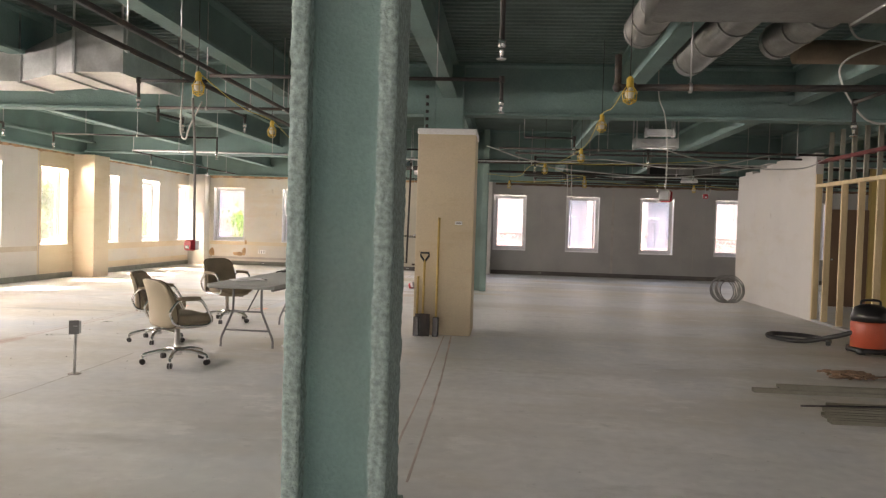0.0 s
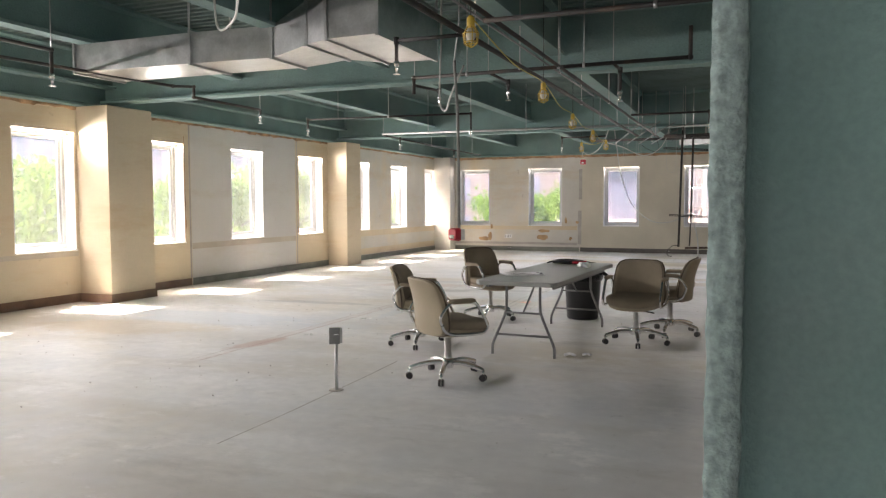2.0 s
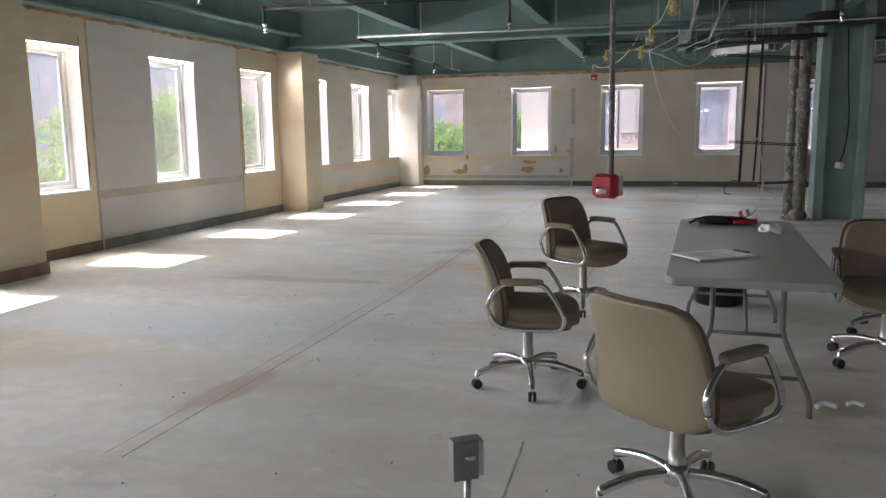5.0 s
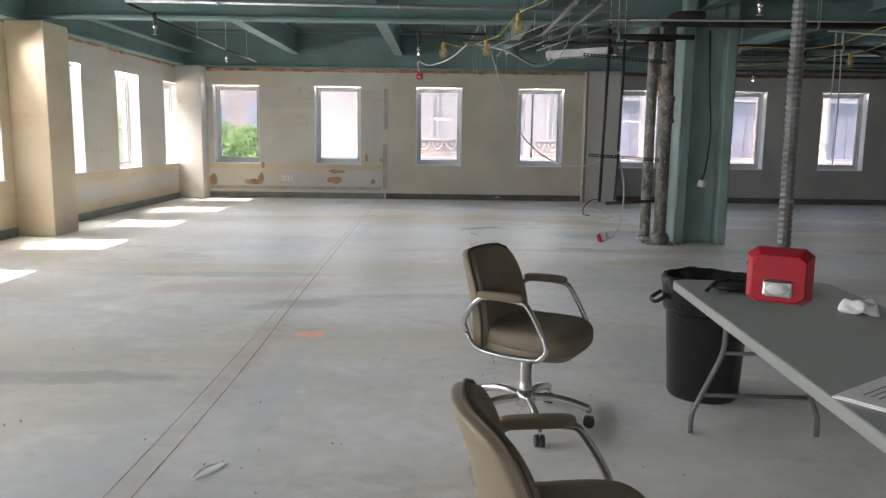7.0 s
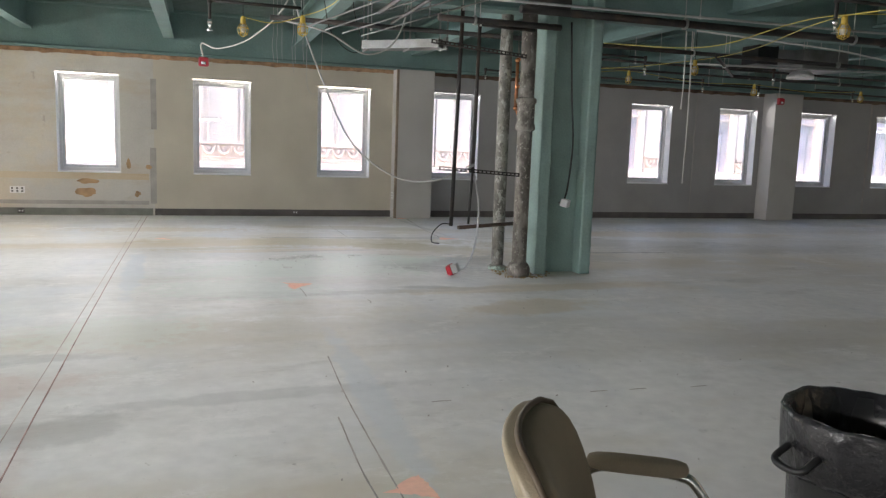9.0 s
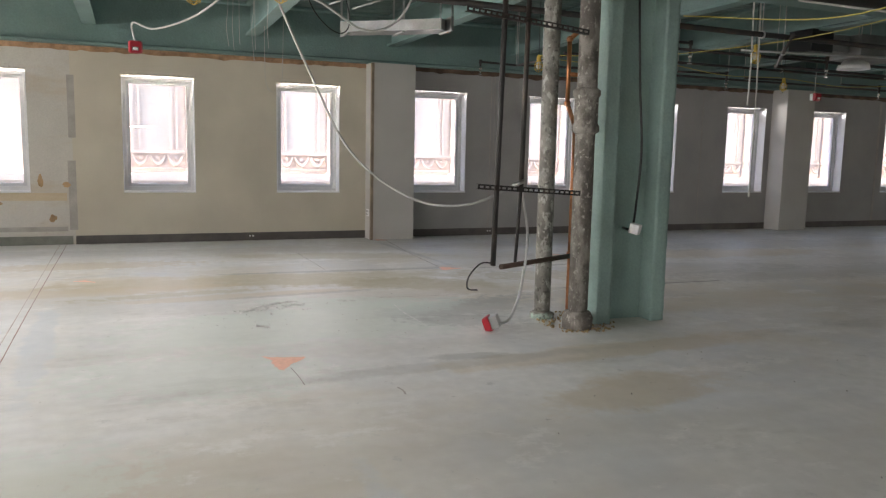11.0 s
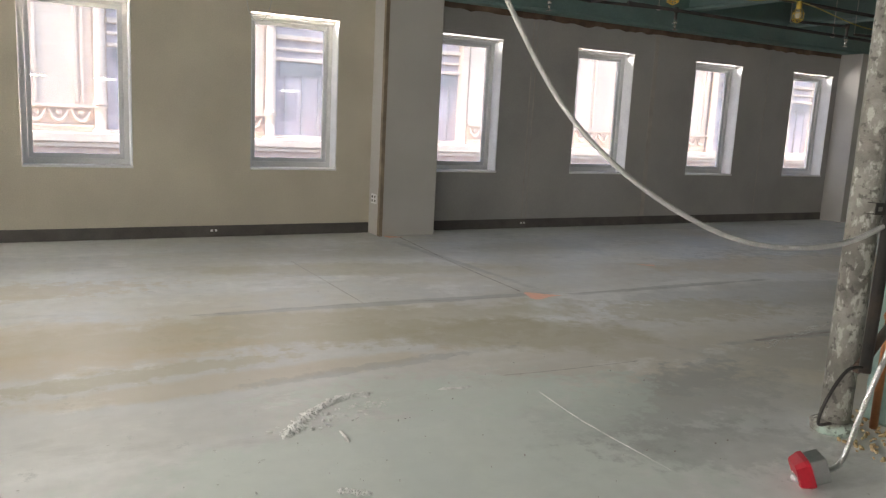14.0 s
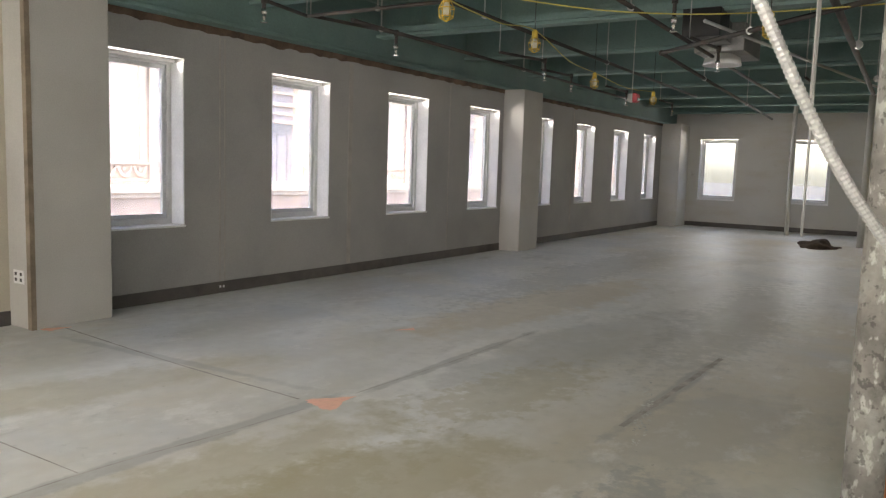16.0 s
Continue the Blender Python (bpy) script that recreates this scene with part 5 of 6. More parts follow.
def back_bend(c):
    v = (c.z + 0.25) / 0.5
    return Vector((c.x * (1.3 - 0.62 * v) + 0.8 * c.y * c.y - 0.15 * v + 0.055 * math.sin(v * 2.6), c.y * (1.04 - 0.14 * v * v), c.z))


def seat_bend(c):
    return Vector((c.x, c.y * (1 - 0.12 * max(0, -c.x) * 3), c.z + 0.25 * c.y * c.y - (0.9 * max(0, c.x - 0.14) ** 2) * 2 + 0.1 * max(0, -c.x - 0.05)))


POSTGREY = material("brushed pale steel", (0.6, 0.6, 0.58), 0.4, metal=0.6, spread=0.06, bump=0.02)


def office_chair(label):
    """A swivel armchair that faces +x."""
    ch = thing("office_chair", label, "chair", group="chairs round the table")
    part("seat", cushion(0.245, 0.255, 0.055, 4.0, 9, (0.045, 0, 0.43), seat_bend), FABRIC, ch)
    part("seat_shell", cushion(0.235, 0.245, 0.045, 3.6, 8, (0.015, 0, 0.385), seat_bend), TAN, ch, "tan vinyl under-shell")
    part("backrest", cushion(0.034, 0.238, 0.212, 5.5, 10, (-0.158, 0, 0.596), back_bend), FABRIC, ch)
    shell = part("back_shell", cushion(0.038, 0.25, 0.222, 6.0, 10, (-0.18, 0, 0.588), back_bend), TAN, ch, "tan vinyl outer back")
    rim = bmesh.new()
    loop = []
    for k in range(41):
        a = 2 * math.pi * k / 40
        c, s = math.cos(a), math.sin(a)
        d = (abs(c) ** 6.5 + abs(s) ** 6.5) ** (1 / 6.5)
        loop.append(back_bend(Vector((0.0, 0.252 * c / d, 0.224 * s / d))) + Vector((-0.165, 0, 0.588)))
    tube(rim, loop, 0.007, 6)
    part("piping", rim, PIPING, shell, "dark brown edge piping")
    for s in (-1, 1):
        y = s * 0.275
        line = smooth_path([(-0.19, y, 0.47), (-0.2, y, 0.53), (-0.13, y, 0.62), (-0.05, y, 0.635), (0.07, y, 0.63), (0.12, y, 0.6), (0.2, y, 0.46), (0.19, y, 0.405), (0.13, y, 0.385), (-0.08, y, 0.39), (-0.16, y, 0.42), (-0.19, y, 0.47)], 5)
        arm = part("armrest", tube(bmesh.new(), line, 0.013, 8), CHROME, ch, "bent chrome armrest loop")
        part("arm_pad", cushion(0.115, 0.026, 0.018, 4.0, 4, (-0.02, y, 0.645)), FABRIC, arm)
        part("arm_bracket", block(-0.06, 0.06, min(y, s * 0.2), max(y, s * 0.2), 0.378, 0.392), CHROME, ch)
    part("swivel_plate", block(-0.07, 0.09, -0.06, 0.06, 0.345, 0.375, 0.01), BLACKPLASTIC, ch)
    part("lever", tube(bmesh.new(), [(0.05, 0.05, 0.335), (0.1, 0.2, 0.325)], 0.007, 6), BLACKPLASTIC, ch)
    part("post", tube(bmesh.new(), [(0, 0, 0.1), (0, 0, 0.2), (0, 0, 0.201), (0, 0, 0.36)], [0.031, 0.031, 0.027, 0.027], 16), POSTGREY, ch, "pale grey metal post")
    part("hub", lathe(bmesh.new(), [(0.045, 0.085), (0.05, 0.1), (0.05, 0.14), (0.035, 0.16)], 16), CHROME, ch)
    for k in range(5):
        a = 2 * math.pi * k / 5 + 0.3
        c, s = math.cos(a), math.sin(a)
        leg = part("leg", tube(bmesh.new(), smooth_path([(0.03 * c, 0.03 * s, 0.125), (0.15 * c, 0.15 * s, 0.125), (0.25 * c, 0.25 * s, 0.105), (0.31 * c, 0.31 * s, 0.085)], 4), 0.019, 8), CHROME, ch)
        wheel = bmesh.new()
        for w in (-0.013, 0.013):
            o = Vector((0.31 * c, 0.31 * s, 0.027))
            side = Vector((-s, c, 0))
            tube(wheel, [o + side * (w - 0.008), o + side * (w + 0.008)], 0.027, 14)
        part("caster", wheel, BLACKPLASTIC, leg, "black twin-wheel caster")
        part("stem", tube(bmesh.new(), [(0.31 * c, 0.31 * s, 0.035), (0.31 * c, 0.31 * s, 0.09)], 0.012, 8), CHROME, leg)
    return ch


chair = office_chair("brown-grey upholstered office chair with a chrome base")
chair.matrix_world = pose(-4.16, 8.8, 0, 0, 0, 7) @ Matrix.Scale(1.02, 4)
for x, y, a, label in ((-4.05, 10.78, -29, ""), (-3.34, 7.5, 49, "office chair with its tan vinyl back to the room"), (-2.08, 9.7, -95, "office chair turned with its back to the other chair"), (-1.8, 10.45, 176, "")):
    c = copy_thing(chair, pose(x, y, 0, 0, 0, a) @ Matrix.Diagonal((1.045, 1.045, 1.09 if a == -29 else 1.045, 1)))
    tagged(c, label)
for leg in [o for o in chair.children if o.name.startswith("leg")]:
    leg.matrix_basis = pose(0, 0, 0, 0, 0, 44)


def folding_table():
    t = thing("folding_table", "long grey plastic folding table with steel legs", "table", pose(-2.955, 9.56, 0, 0, 0, -2.5))
    top = block(-0.4, 0.4, -1.22, 1.3, 0.705, 0.75)
    bmesh.ops.bevel(top, geom=[e for e in top.edges if abs(e.verts[0].co.z - e.verts[1].co.z) > 0.01], offset=0.07, segments=6, affect="EDGES", profile=0.5)
    bmesh.ops.bevel(top, geom=[e for e in top.edges if abs(e.verts[0].co.z - e.verts[1].co.z) < 0.001], offset=0.008, segments=2, affect="EDGES", profile=0.5)
    part("tabletop", top, TABLETOP, t)
    for s in (-1, 1):
        part("side_rail", block(s * 0.33 - 0.012, s * 0.33 + 0.012, -1.05, 1.05, 0.67, 0.706), GREYLEG, t)
    for e, y in ((-1, -0.95), (1, 1.08)):
        for s in (-1, 1):
            part("leg", tube(bmesh.new(), smooth_path([(s * 0.17, y, 0.706), (s * 0.17, y, 0.5), (s * 0.185, y, 0.4), (s * 0.27, y, 0.2), (s * 0.31, y, 0.1), (s * 0.315, y, 0.0)], 4), 0.014, 8), GREYLEG, t)
        part("crossbar", tube(bmesh.new(), [(-0.27, y, 0.2), (0.27, y, 0.2)], 0.011, 8), GREYLEG, t)
        part("brace", tube(bmesh.new(), [(0, y, 0.42), (0, y - e * 0.42, 0.69)], 0.009, 8), GREYLEG, t)
        part("brace_bar", tube(bmesh.new(), [(-0.18, y, 0.42), (0.18, y, 0.42)], 0.01, 8), GREYLEG, t)
    return t


folding_table()

clip = thing("clipboard", "pale clipboard with papers on the table", "clipboard", pose(-3.14, 9.06, 0.751, 0, 0, 36))
part("board", block(-0.2, 0.2, -0.13, 0.13, 0, 0.005), WHITE, clip)
part("sheet", block(-0.195, 0.18, -0.12, 0.12, 0.005, 0.009), PAPER, clip)
for k in range(9):
    part("text_line", block(-0.13, 0.1 - 0.03 * (k % 3), -0.095 + 0.021 * k, -0.09 + 0.021 * k, 0.009, 0.0095), GREYLEG, clip)
part("clip", block(0.175, 0.205, -0.05, 0.05, 0.004, 0.016, 0.003), BLACKPLASTIC, clip)

rag = rough_edges(cushion(0.07, 0.05, 0.03, 3, 8, (-2.72, 10.12, 0.775)), 0.025, 25)
solid("paper_wad", rag, PAPER, "crumpled white paper on the table", "paper")
bag = thing("tool_belt", "dark red and black tool pouch lying on the table end", "tool bag", pose(-3.0, 10.6, 0.752, 0, 0, 10))
part("pouch", rough_edges(cushion(0.19, 0.11, 0.02, 3, 8, (0, 0, 0.024)), 0.014, 14), BLACKPLASTIC, bag)
part("strap", tube(bmesh.new(), smooth_path([(-0.25, -0.05, 0.012), (-0.1, 0.06, 0.045), (0.1, -0.02, 0.045), (0.25, 0.06, 0.012)]), 0.009, 6), BLACKPLASTIC, bag)
part("grip", tube(bmesh.new(), [(0.05, -0.12, 0.02), (0.22, -0.1, 0.03)], 0.015, 8), RED, bag)

can = thing("trash_can", "black plastic bin with a liner bag over its rim", "bin", pose(-2.96, 11.26, 0))
part("body", lathe(bmesh.new(), [(0.19, 0.0), (0.2, 0.02), (0.235, 0.62), (0.245, 0.64), (0.25, 0.68), (0.235, 0.68), (0.215, 0.6), (0.18, 0.05)], 28), BLACKPLASTIC, can)
liner = bmesh.new()
lathe(liner, [(0.238, 0.5), (0.25, 0.53), (0.258, 0.62), (0.262, 0.69), (0.255, 0.705), (0.238, 0.7), (0.215, 0.6), (0.16, 0.2)], 40)
for v in liner.verts:
    v.co += 0.016 * noise.noise_vector(v.co * 20)
BAG = material("shiny black bin liner", (0.02, 0.02, 0.022), 0.2, spread=0.2, fine=25, bump=0.3)
part("liner", liner, BAG, can, "crinkled black liner bag")
for s in (-1, 1):
    part("handle", tube(bmesh.new(), smooth_path([(s * 0.25, -0.06, 0.6), (s * 0.31, -0.05, 0.56), (s * 0.31, 0.05, 0.56), (s * 0.25, 0.06, 0.6)]), 0.012, 8), BLACKPLASTIC, can)

stub = thing("floor_stub", "grey electrical box on a conduit out of the floor", "electrical box", pose(-4.0, 6.76, 0, 0, 0, 35))
part("conduit", tube(bmesh.new(), [(0, 0, -0.01), (0, 0, 0.2), (0.005, 0, 0.4)], 0.013, 8), GALV, stub)
part("box", block(-0.05, 0.05, -0.03, 0.03, 0.38, 0.5, 0.004), GALV, stub)
part("cover_plate", block(-0.055, 0.03, -0.036, -0.03, 0.375, 0.505, 0.003), GREYLEG, stub)
part("socket", lathe(bmesh.new(), [(0.018, 0), (0.018, 0.004)], 12, (0.0, -0.037, 0.45)), WHITE, stub)
part("floor_ring", lathe(bmesh.new(), [(0.06, 0.001), (0.055, 0.006), (0.02, 0.006)], 16), CHALK, stub)

# ---- tools by the boxed column ----
def shovel(x, label, lean, h, blade):
    t = thing("shovel" if blade else "broom", label, "tool", pose(x, 10.13, 0, -lean, 0, 0))
    part("shaft", tube(bmesh.new(), [(0, 0, 0.25), (0, 0, h)], 0.016, 8), YELLOWWOOD, t)
    if blade:
        part("blade", rough_edges(slab_grid(-0.1, 0.1, -0.02, -0.012, 0.0, 0.3, 0.05), 0.008, 9), BLACKPIPE, t, "dark steel blade")
        g = tube(bmesh.new(), [(0, 0, h - 0.02), (-0.055, 0, h + 0.06), (-0.055, 0, h + 0.1), (0.055, 0, h + 0.1), (0.055, 0, h + 0.06), (0, 0, h - 0.02)], 0.014, 8)
        part("grip", g, BLACKPLASTIC, t, "black D-shaped grip")
    else:
        part("head", block(-0.04, 0.04, -0.05, 0.03, 0, 0.26, 0.008), BLACKPLASTIC, t)
    return t


YELLOWWOOD = material("yellow varnished handle", (0.6, 0.42, 0.14), 0.5, spread=0.15, scale=8, bump=0.05)
shovel(-1.11, "square shovel with a yellow shaft leaning on the column", 5.5, 1.02, True)
shovel(-0.93, "long thin broom leaning on the column", 4.2, 1.6, False)
shovel(-1.19, "short yellow-handled scraper leaning on the column", 6, 0.8, False)

# ---- things by the stud wall ----
ORANGERED = material("orange-red plastic", (0.42, 0.075, 0.035), 0.4, spread=0.08, bump=0.02)
vac = thing("shop_vacuum", "orange-red shop vacuum with a black top and hose", "vacuum", pose(4.66, 10.15, 0))
part("tank", lathe(bmesh.new(), [(0.2, 0.08), (0.22, 0.1), (0.225, 0.4), (0.21, 0.45)], 28), ORANGERED, vac)
part("lid", lathe(bmesh.new(), [(0.225, 0.43), (0.225, 0.5), (0.19, 0.6), (0.12, 0.64), (0.05, 0.65)], 28), BLACKPLASTIC, vac, "black motor lid")
part("handle", tube(bmesh.new(), smooth_path([(-0.12, 0, 0.62), (-0.1, 0, 0.69), (0.1, 0, 0.69), (0.12, 0, 0.62)]), 0.015, 8), BLACKPLASTIC, vac)
for a in (0.8, 2.4, 3.9, 5.5):
    part("wheel", lathe(bmesh.new(), [(0.05, -0.02), (0.06, 0.0), (0.05, 0.06)], 14, (0.22 * math.cos(a), 0.22 * math.sin(a), 0.04)), BLACKPLASTIC, vac)
part("wheel_ring", lathe(bmesh.new(), [(0.25, 0.04), (0.26, 0.06), (0.25, 0.1), (0.2, 0.1)], 28), BLACKPLASTIC, vac)
flex("hose", "", [(-0.2, 0, 0.28), (-0.35, 0.15, 0.2), (-0.6, 0.6, 0.06), (-0.85, 1.1, 0.04), (-0.7, 1.5, 0.04), (-0.3, 1.4, 0.04), (-0.15, 0.9, 0.05), (-0.3, 0.5, 0.05)], 0.03, vac, mat=BLACKPLASTIC)

mop = bmesh.new()
random.seed(5)
for k in range(70):
    a = random.uniform(0, 6.28)
    p = Vector((3.68 + 0.2 * random.gauss(0, 0.5), 8.38 + 0.08 * random.gauss(0, 0.6), 0.012 + 0.05 * random.random()))
    pts = [p + Vector((0.09 * math.cos(a + 0.7 * j) * (j - 1.5), 0.06 * math.sin(a + 0.7 * j) * (j - 1.5), -0.01 * abs(j - 1.5))) for j in range(4)]
    for q in pts:
        q.z = max(q.z, 0.012)
    tube(mop, smooth_path(pts, 3), 0.011, 5)
MOPCORD = material("dirty brown cotton cord", (0.26, 0.17, 0.11), 0.95, spread=0.3, scale=20, bump=0.2)
solid("mop_head", mop, MOPCORD, "dirty brown mop head lying on the floor", "mop")


def steel_stud(x0, x1, y, z, label):
    """A C-shaped metal stud lying on the floor along x."""
    t = solid("metal_stud", bmesh.new(), GALVDULL, label, "stud", group="metal studs on the floor")
    bm = bmesh.new()
    box(bm, x0, x1, y, y + 0.09, z, z + 0.004)
    box(bm, x0, x1, y - 0.003, y, z, z + 0.035)
    box(bm, x0, x1, y + 0.09, y + 0.093, z, z + 0.035)
    box(bm, x0, x1, y, y + 0.012, z + 0.032, z + 0.035)
    box(bm, x0, x1, y + 0.078, y + 0.09, z + 0.032, z + 0.035)
    bm.to_mesh(t.data)
    bm.free()
    return t


for x, y, z in ((2.36, 7.36, 0.0), (2.75, 7.46, 0.0), (2.6, 7.4, 0.036)):
    steel_stud(x, x + 3.0 - 0.3 * (z > 0), y, z, "long metal stud lying on the floor")
for k, (x, y) in enumerate(((2.82, 6.86), (2.72, 6.68), (2.63, 6.48), (2.6, 6.28))):
    steel_stud(x, x + 2.9, y - 0.05, 0.0, "metal stud lying in a loose row on the floor")
solid("metal_rod", tube(bmesh.new(), [(2.52, 6.66, 0.045), (2.9, 6.72, 0.045), (3.6, 6.8, 0.045)], 0.009, 6), BLACKPIPE, "thin rod lying across the studs", "rod")

coil = bmesh.new()
for k in range(9):
    r, off, lean = 0.25 + 0.014 * (k % 4), 0.03 * k - 0.12, 0.05 * math.sin(2.1 * k)
    tube(coil, [(4.83 + off + r * math.cos(math.pi * j / 16), 17.1 + 0.35 * off + (0.1 + lean) * math.sin(math.pi * j / 16), 0.013 + r + r * math.sin(math.pi * j / 16)) for j in range(33)], 0.011, 6)
COILGREY = material("dull grey cable sheath", (0.3, 0.3, 0.29), 0.5, metal=0.3, spread=0.15, scale=8, bump=0.02)
solid("cable_coil", coil, COILGREY, "coil of grey metal cable standing by the partition", "cable coil")

# ---- far end ----
pile = rough_edges(cushion(0.75, 0.4, 0.1, 1.6, 14, (13.9, 20.0, 0.02)), 0.12, 4)
SOIL = material("dark damp rubble", (0.11, 0.08, 0.06), 0.95, spread=0.4, scale=6, fine=30, bump=0.5)
solid("dirt_pile", pile, SOIL, "low dark heap of rubble on the floor", "rubble", kind="stuff")
for x, y in ((14.6, 19.25), (8.5, 17.95), (17.6, 17.95)):
    steel_column(x, y, "green painted steel column in the far bay") if x != 14.6 else pipe_run("pale vertical pipe at the far end", [(14.6, 19.25, 0), (14.6, 19.25, DECK + 0.02)], 0.09, GREYCABLE)

# ---- marks on the floor ----
def floor_mark(pts, w, mat, label, seed, z=0.0015, category="floor mark"):
    """A thin uneven strip along the points."""
    bm = bmesh.new()
    line = smooth_path([(*p, 0) for p in pts], 24)
    last = None
    for i, p in enumerate(line):
        d = (line[min(i + 1, len(line) - 1)] - line[max(i - 1, 0)]).normalized()
        s = Vector((-d.y, d.x, 0))
        a = w * (0.6 + 0.9 * abs(noise.noise(Vector((i * 0.35, seed, 0)))))
        b = w * (0.6 + 0.9 * abs(noise.noise(Vector((i * 0.35, seed + 9, 0)))))
        row = [bm.verts.new(p + s * a + Vector((0, 0, 0.0005))), bm.verts.new(p + Vector((0, 0, z))), bm.verts.new(p - s * b + Vector((0, 0, 0.0005)))]
        if last:
            bm.faces.new((last[0], last[1], row[1], row[0]))
            bm.faces.new((last[1], last[2], row[2], row[1]))
        last = row
    return solid("floor_mark", bm, mat, label, category, kind="structure")


floor_mark([(-5.79, 7.3), (-5.76, 9.1), (-5.74, 11.4), (-5.8, 14), (-5.88, 19), (-5.93, 24.7)], 0.006, REDCHALK, "thin red chalk line along the floor", 1)
floor_mark([(-5.9, 7.3), (-5.87, 9.1), (-5.86, 11.4), (-5.91, 16), (-6.02, 24.7)], 0.005, FAINT, "faint second chalk line along the floor", 2)
floor_mark([(-4.12, 14.65), (-4.15, 13.6), (-4.14, 11.8)], 0.006, CHALK, "thin saw-cut line along the floor", 3)
floor_mark([(-4.25, 13.45), (-4.26, 12.7), (-4.23, 12.2)], 0.006, CHALK, "short scratch in the floor", 4)
floor_mark([(-0.55, 4.3), (-0.6, 7.0), (-0.72, 10.2)], 0.012, FAINT, "pair of thin lines scored in the floor", 7)
floor_mark([(-0.7, 4.3), (-0.74, 7.0), (-0.82, 10.2)], 0.01, FAINT, "pair of thin lines scored in the floor", 8)
floor_mark([(-1.03, 24.3), (-1.2, 22.6), (-1.27, 21.3)], 0.01, CHALK, "dark crack line in the floor", 9)
floor_mark([(-2.79, 23.1), (-2.78, 22.2), (-2.77, 21.32)], 0.005, CHALK, "thin saw-cut line across the floor", 15)
floor_mark([(-4.1, 21.33), (-2.78, 21.3), (-2.0, 21.2), (-1.4, 21.14)], 0.006, CHALK, "dark scuffed joint in the floor", 16)
floor_mark([(-0.95, 21.1), (0.2, 21.04), (1.55, 21.02)], 0.005, CHALK, "dark scuffed joint in the floor", 17)
floor_mark([(-2.66, 19.44), (-2.24, 19.4), (-1.68, 19.37)], 0.006, CHALK, "dark broken joint in the floor", 18)
floor_mark([(-0.48, 19.44), (0.4, 19.4), (1.7, 19.35)], 0.03, CHALK, "dark scraped groove in the floor", 10)
floor_mark([(-4.01, 17.16), (-4.0, 16.95), (-4.0, 16.75)], 0.005, CHALK, "hairline crack in the floor", 12)
floor_mark([(-3.45, 16.52), (-3.44, 16.44), (-3.45, 16.37)], 0.009, CHALK, "short dark scratch in the floor", 19)
floor_mark([(-4.0, 5.3), (-3.99, 6.0), (-4.0, 6.7)], 0.007, CHALK, "hairline crack in the floor", 13)
floor_mark([(-4.0, 6.85), (-4.01, 7.4), (-4.03, 7.95)], 0.008, CHALK, "hairline crack in the floor", 24)
for k, (x, y) in enumerate(((-2.66, 13.56), (-2.39, 13.55), (-1.96, 13.52), (-3.68, 13.58))):
    floor_mark([(x, y), (x + 0.06, y + 0.004), (x + 0.12, y)], 0.009, CHALK, "short dark scratch in the floor", 20 + k)


def sprayed_mark(corners, seed):
    """A sprayed patch inside the corners, its outline broken up."""
    mid = sum((Vector(c) for c in corners), Vector((0, 0))) / len(corners)
    bm = bmesh.new()
    ring = []
    for a, b in zip(corners, corners[1:] + corners[:1]):
        for k in range(10):
            q = Vector(a).lerp(Vector(b), k / 10)
            q = mid + (q - mid) * (1 + 0.3 * noise.noise(Vector((q.x * 9, q.y * 9, seed))) + 0.25 * noise.noise(Vector((q.x * 40, q.y * 40, seed))))
            ring.append(bm.verts.new((q.x, q.y, 0.001)))
    top = bm.verts.new((mid.x, mid.y, 0.003))
    for k in range(len(ring)):
        bm.faces.new((top, ring[k], ring[(k + 1) % len(ring)]))
    return solid("floor_mark", bm, ORANGE, "orange sprayed survey mark on the floor", "floor mark", kind="structure")


for k, corners in enumerate(([(-4.13, 17.49), (-3.86, 17.4), (-4.08, 17.14)], [(-5.58, 12.42), (-5.56, 12.54), (-5.38, 12.58), (-5.36, 12.38)], [(-4.22, 12.5), (-4.02, 12.64), (-4.0, 12.4)],
                             [(-5.63, 21.24), (-5.5, 21.3), (-5.4, 21.12)], [(-1.26, 21.3), (-1.03, 21.06), (-1.34, 20.98)], [(-1.2, 24.44), (-0.98, 24.3), (-1.18, 24.28)], [(0.8, 22.05), (1.0, 21.98), (0.92, 21.9)])):
    sprayed_mark(corners, 2.7 * k)


def scrap(label, pts, w, mat):
    """A curled strip of rubbish on the floor."""
    return solid("scrap", tube(bmesh.new(), smooth_path(pts, 5), w, 6), mat, label, "scrap")


scrap("thin curled pale strip lying on the floor", [(-5.56, 10.05, 0.008), (-5.53, 10.12, 0.02), (-5.47, 10.22, 0.012)], 0.0045, CRUMB)
scrap("crumpled paper scrap lying on the floor", [(-2.62, 8.75, 0.012), (-2.58, 8.79, 0.02), (-2.52, 8.77, 0.012)], 0.014, PAPER)
scrap("crumpled paper scrap lying on the floor", [(-2.46, 8.83, 0.012), (-2.42, 8.85, 0.018), (-2.38, 8.83, 0.012)], 0.012, PAPER)
rubble("small pale chips scattered by the chalk line", -5.5, 8.92, 0.14, 0.06, 24, CRUMB, 0.02, 0.5)

# ---- outside ----
ground = solid("ground", block(-900, 900, -900, 900, -7.2, -7), ASPHALT, "grey asphalt street ground far below", "ground", kind="structure")


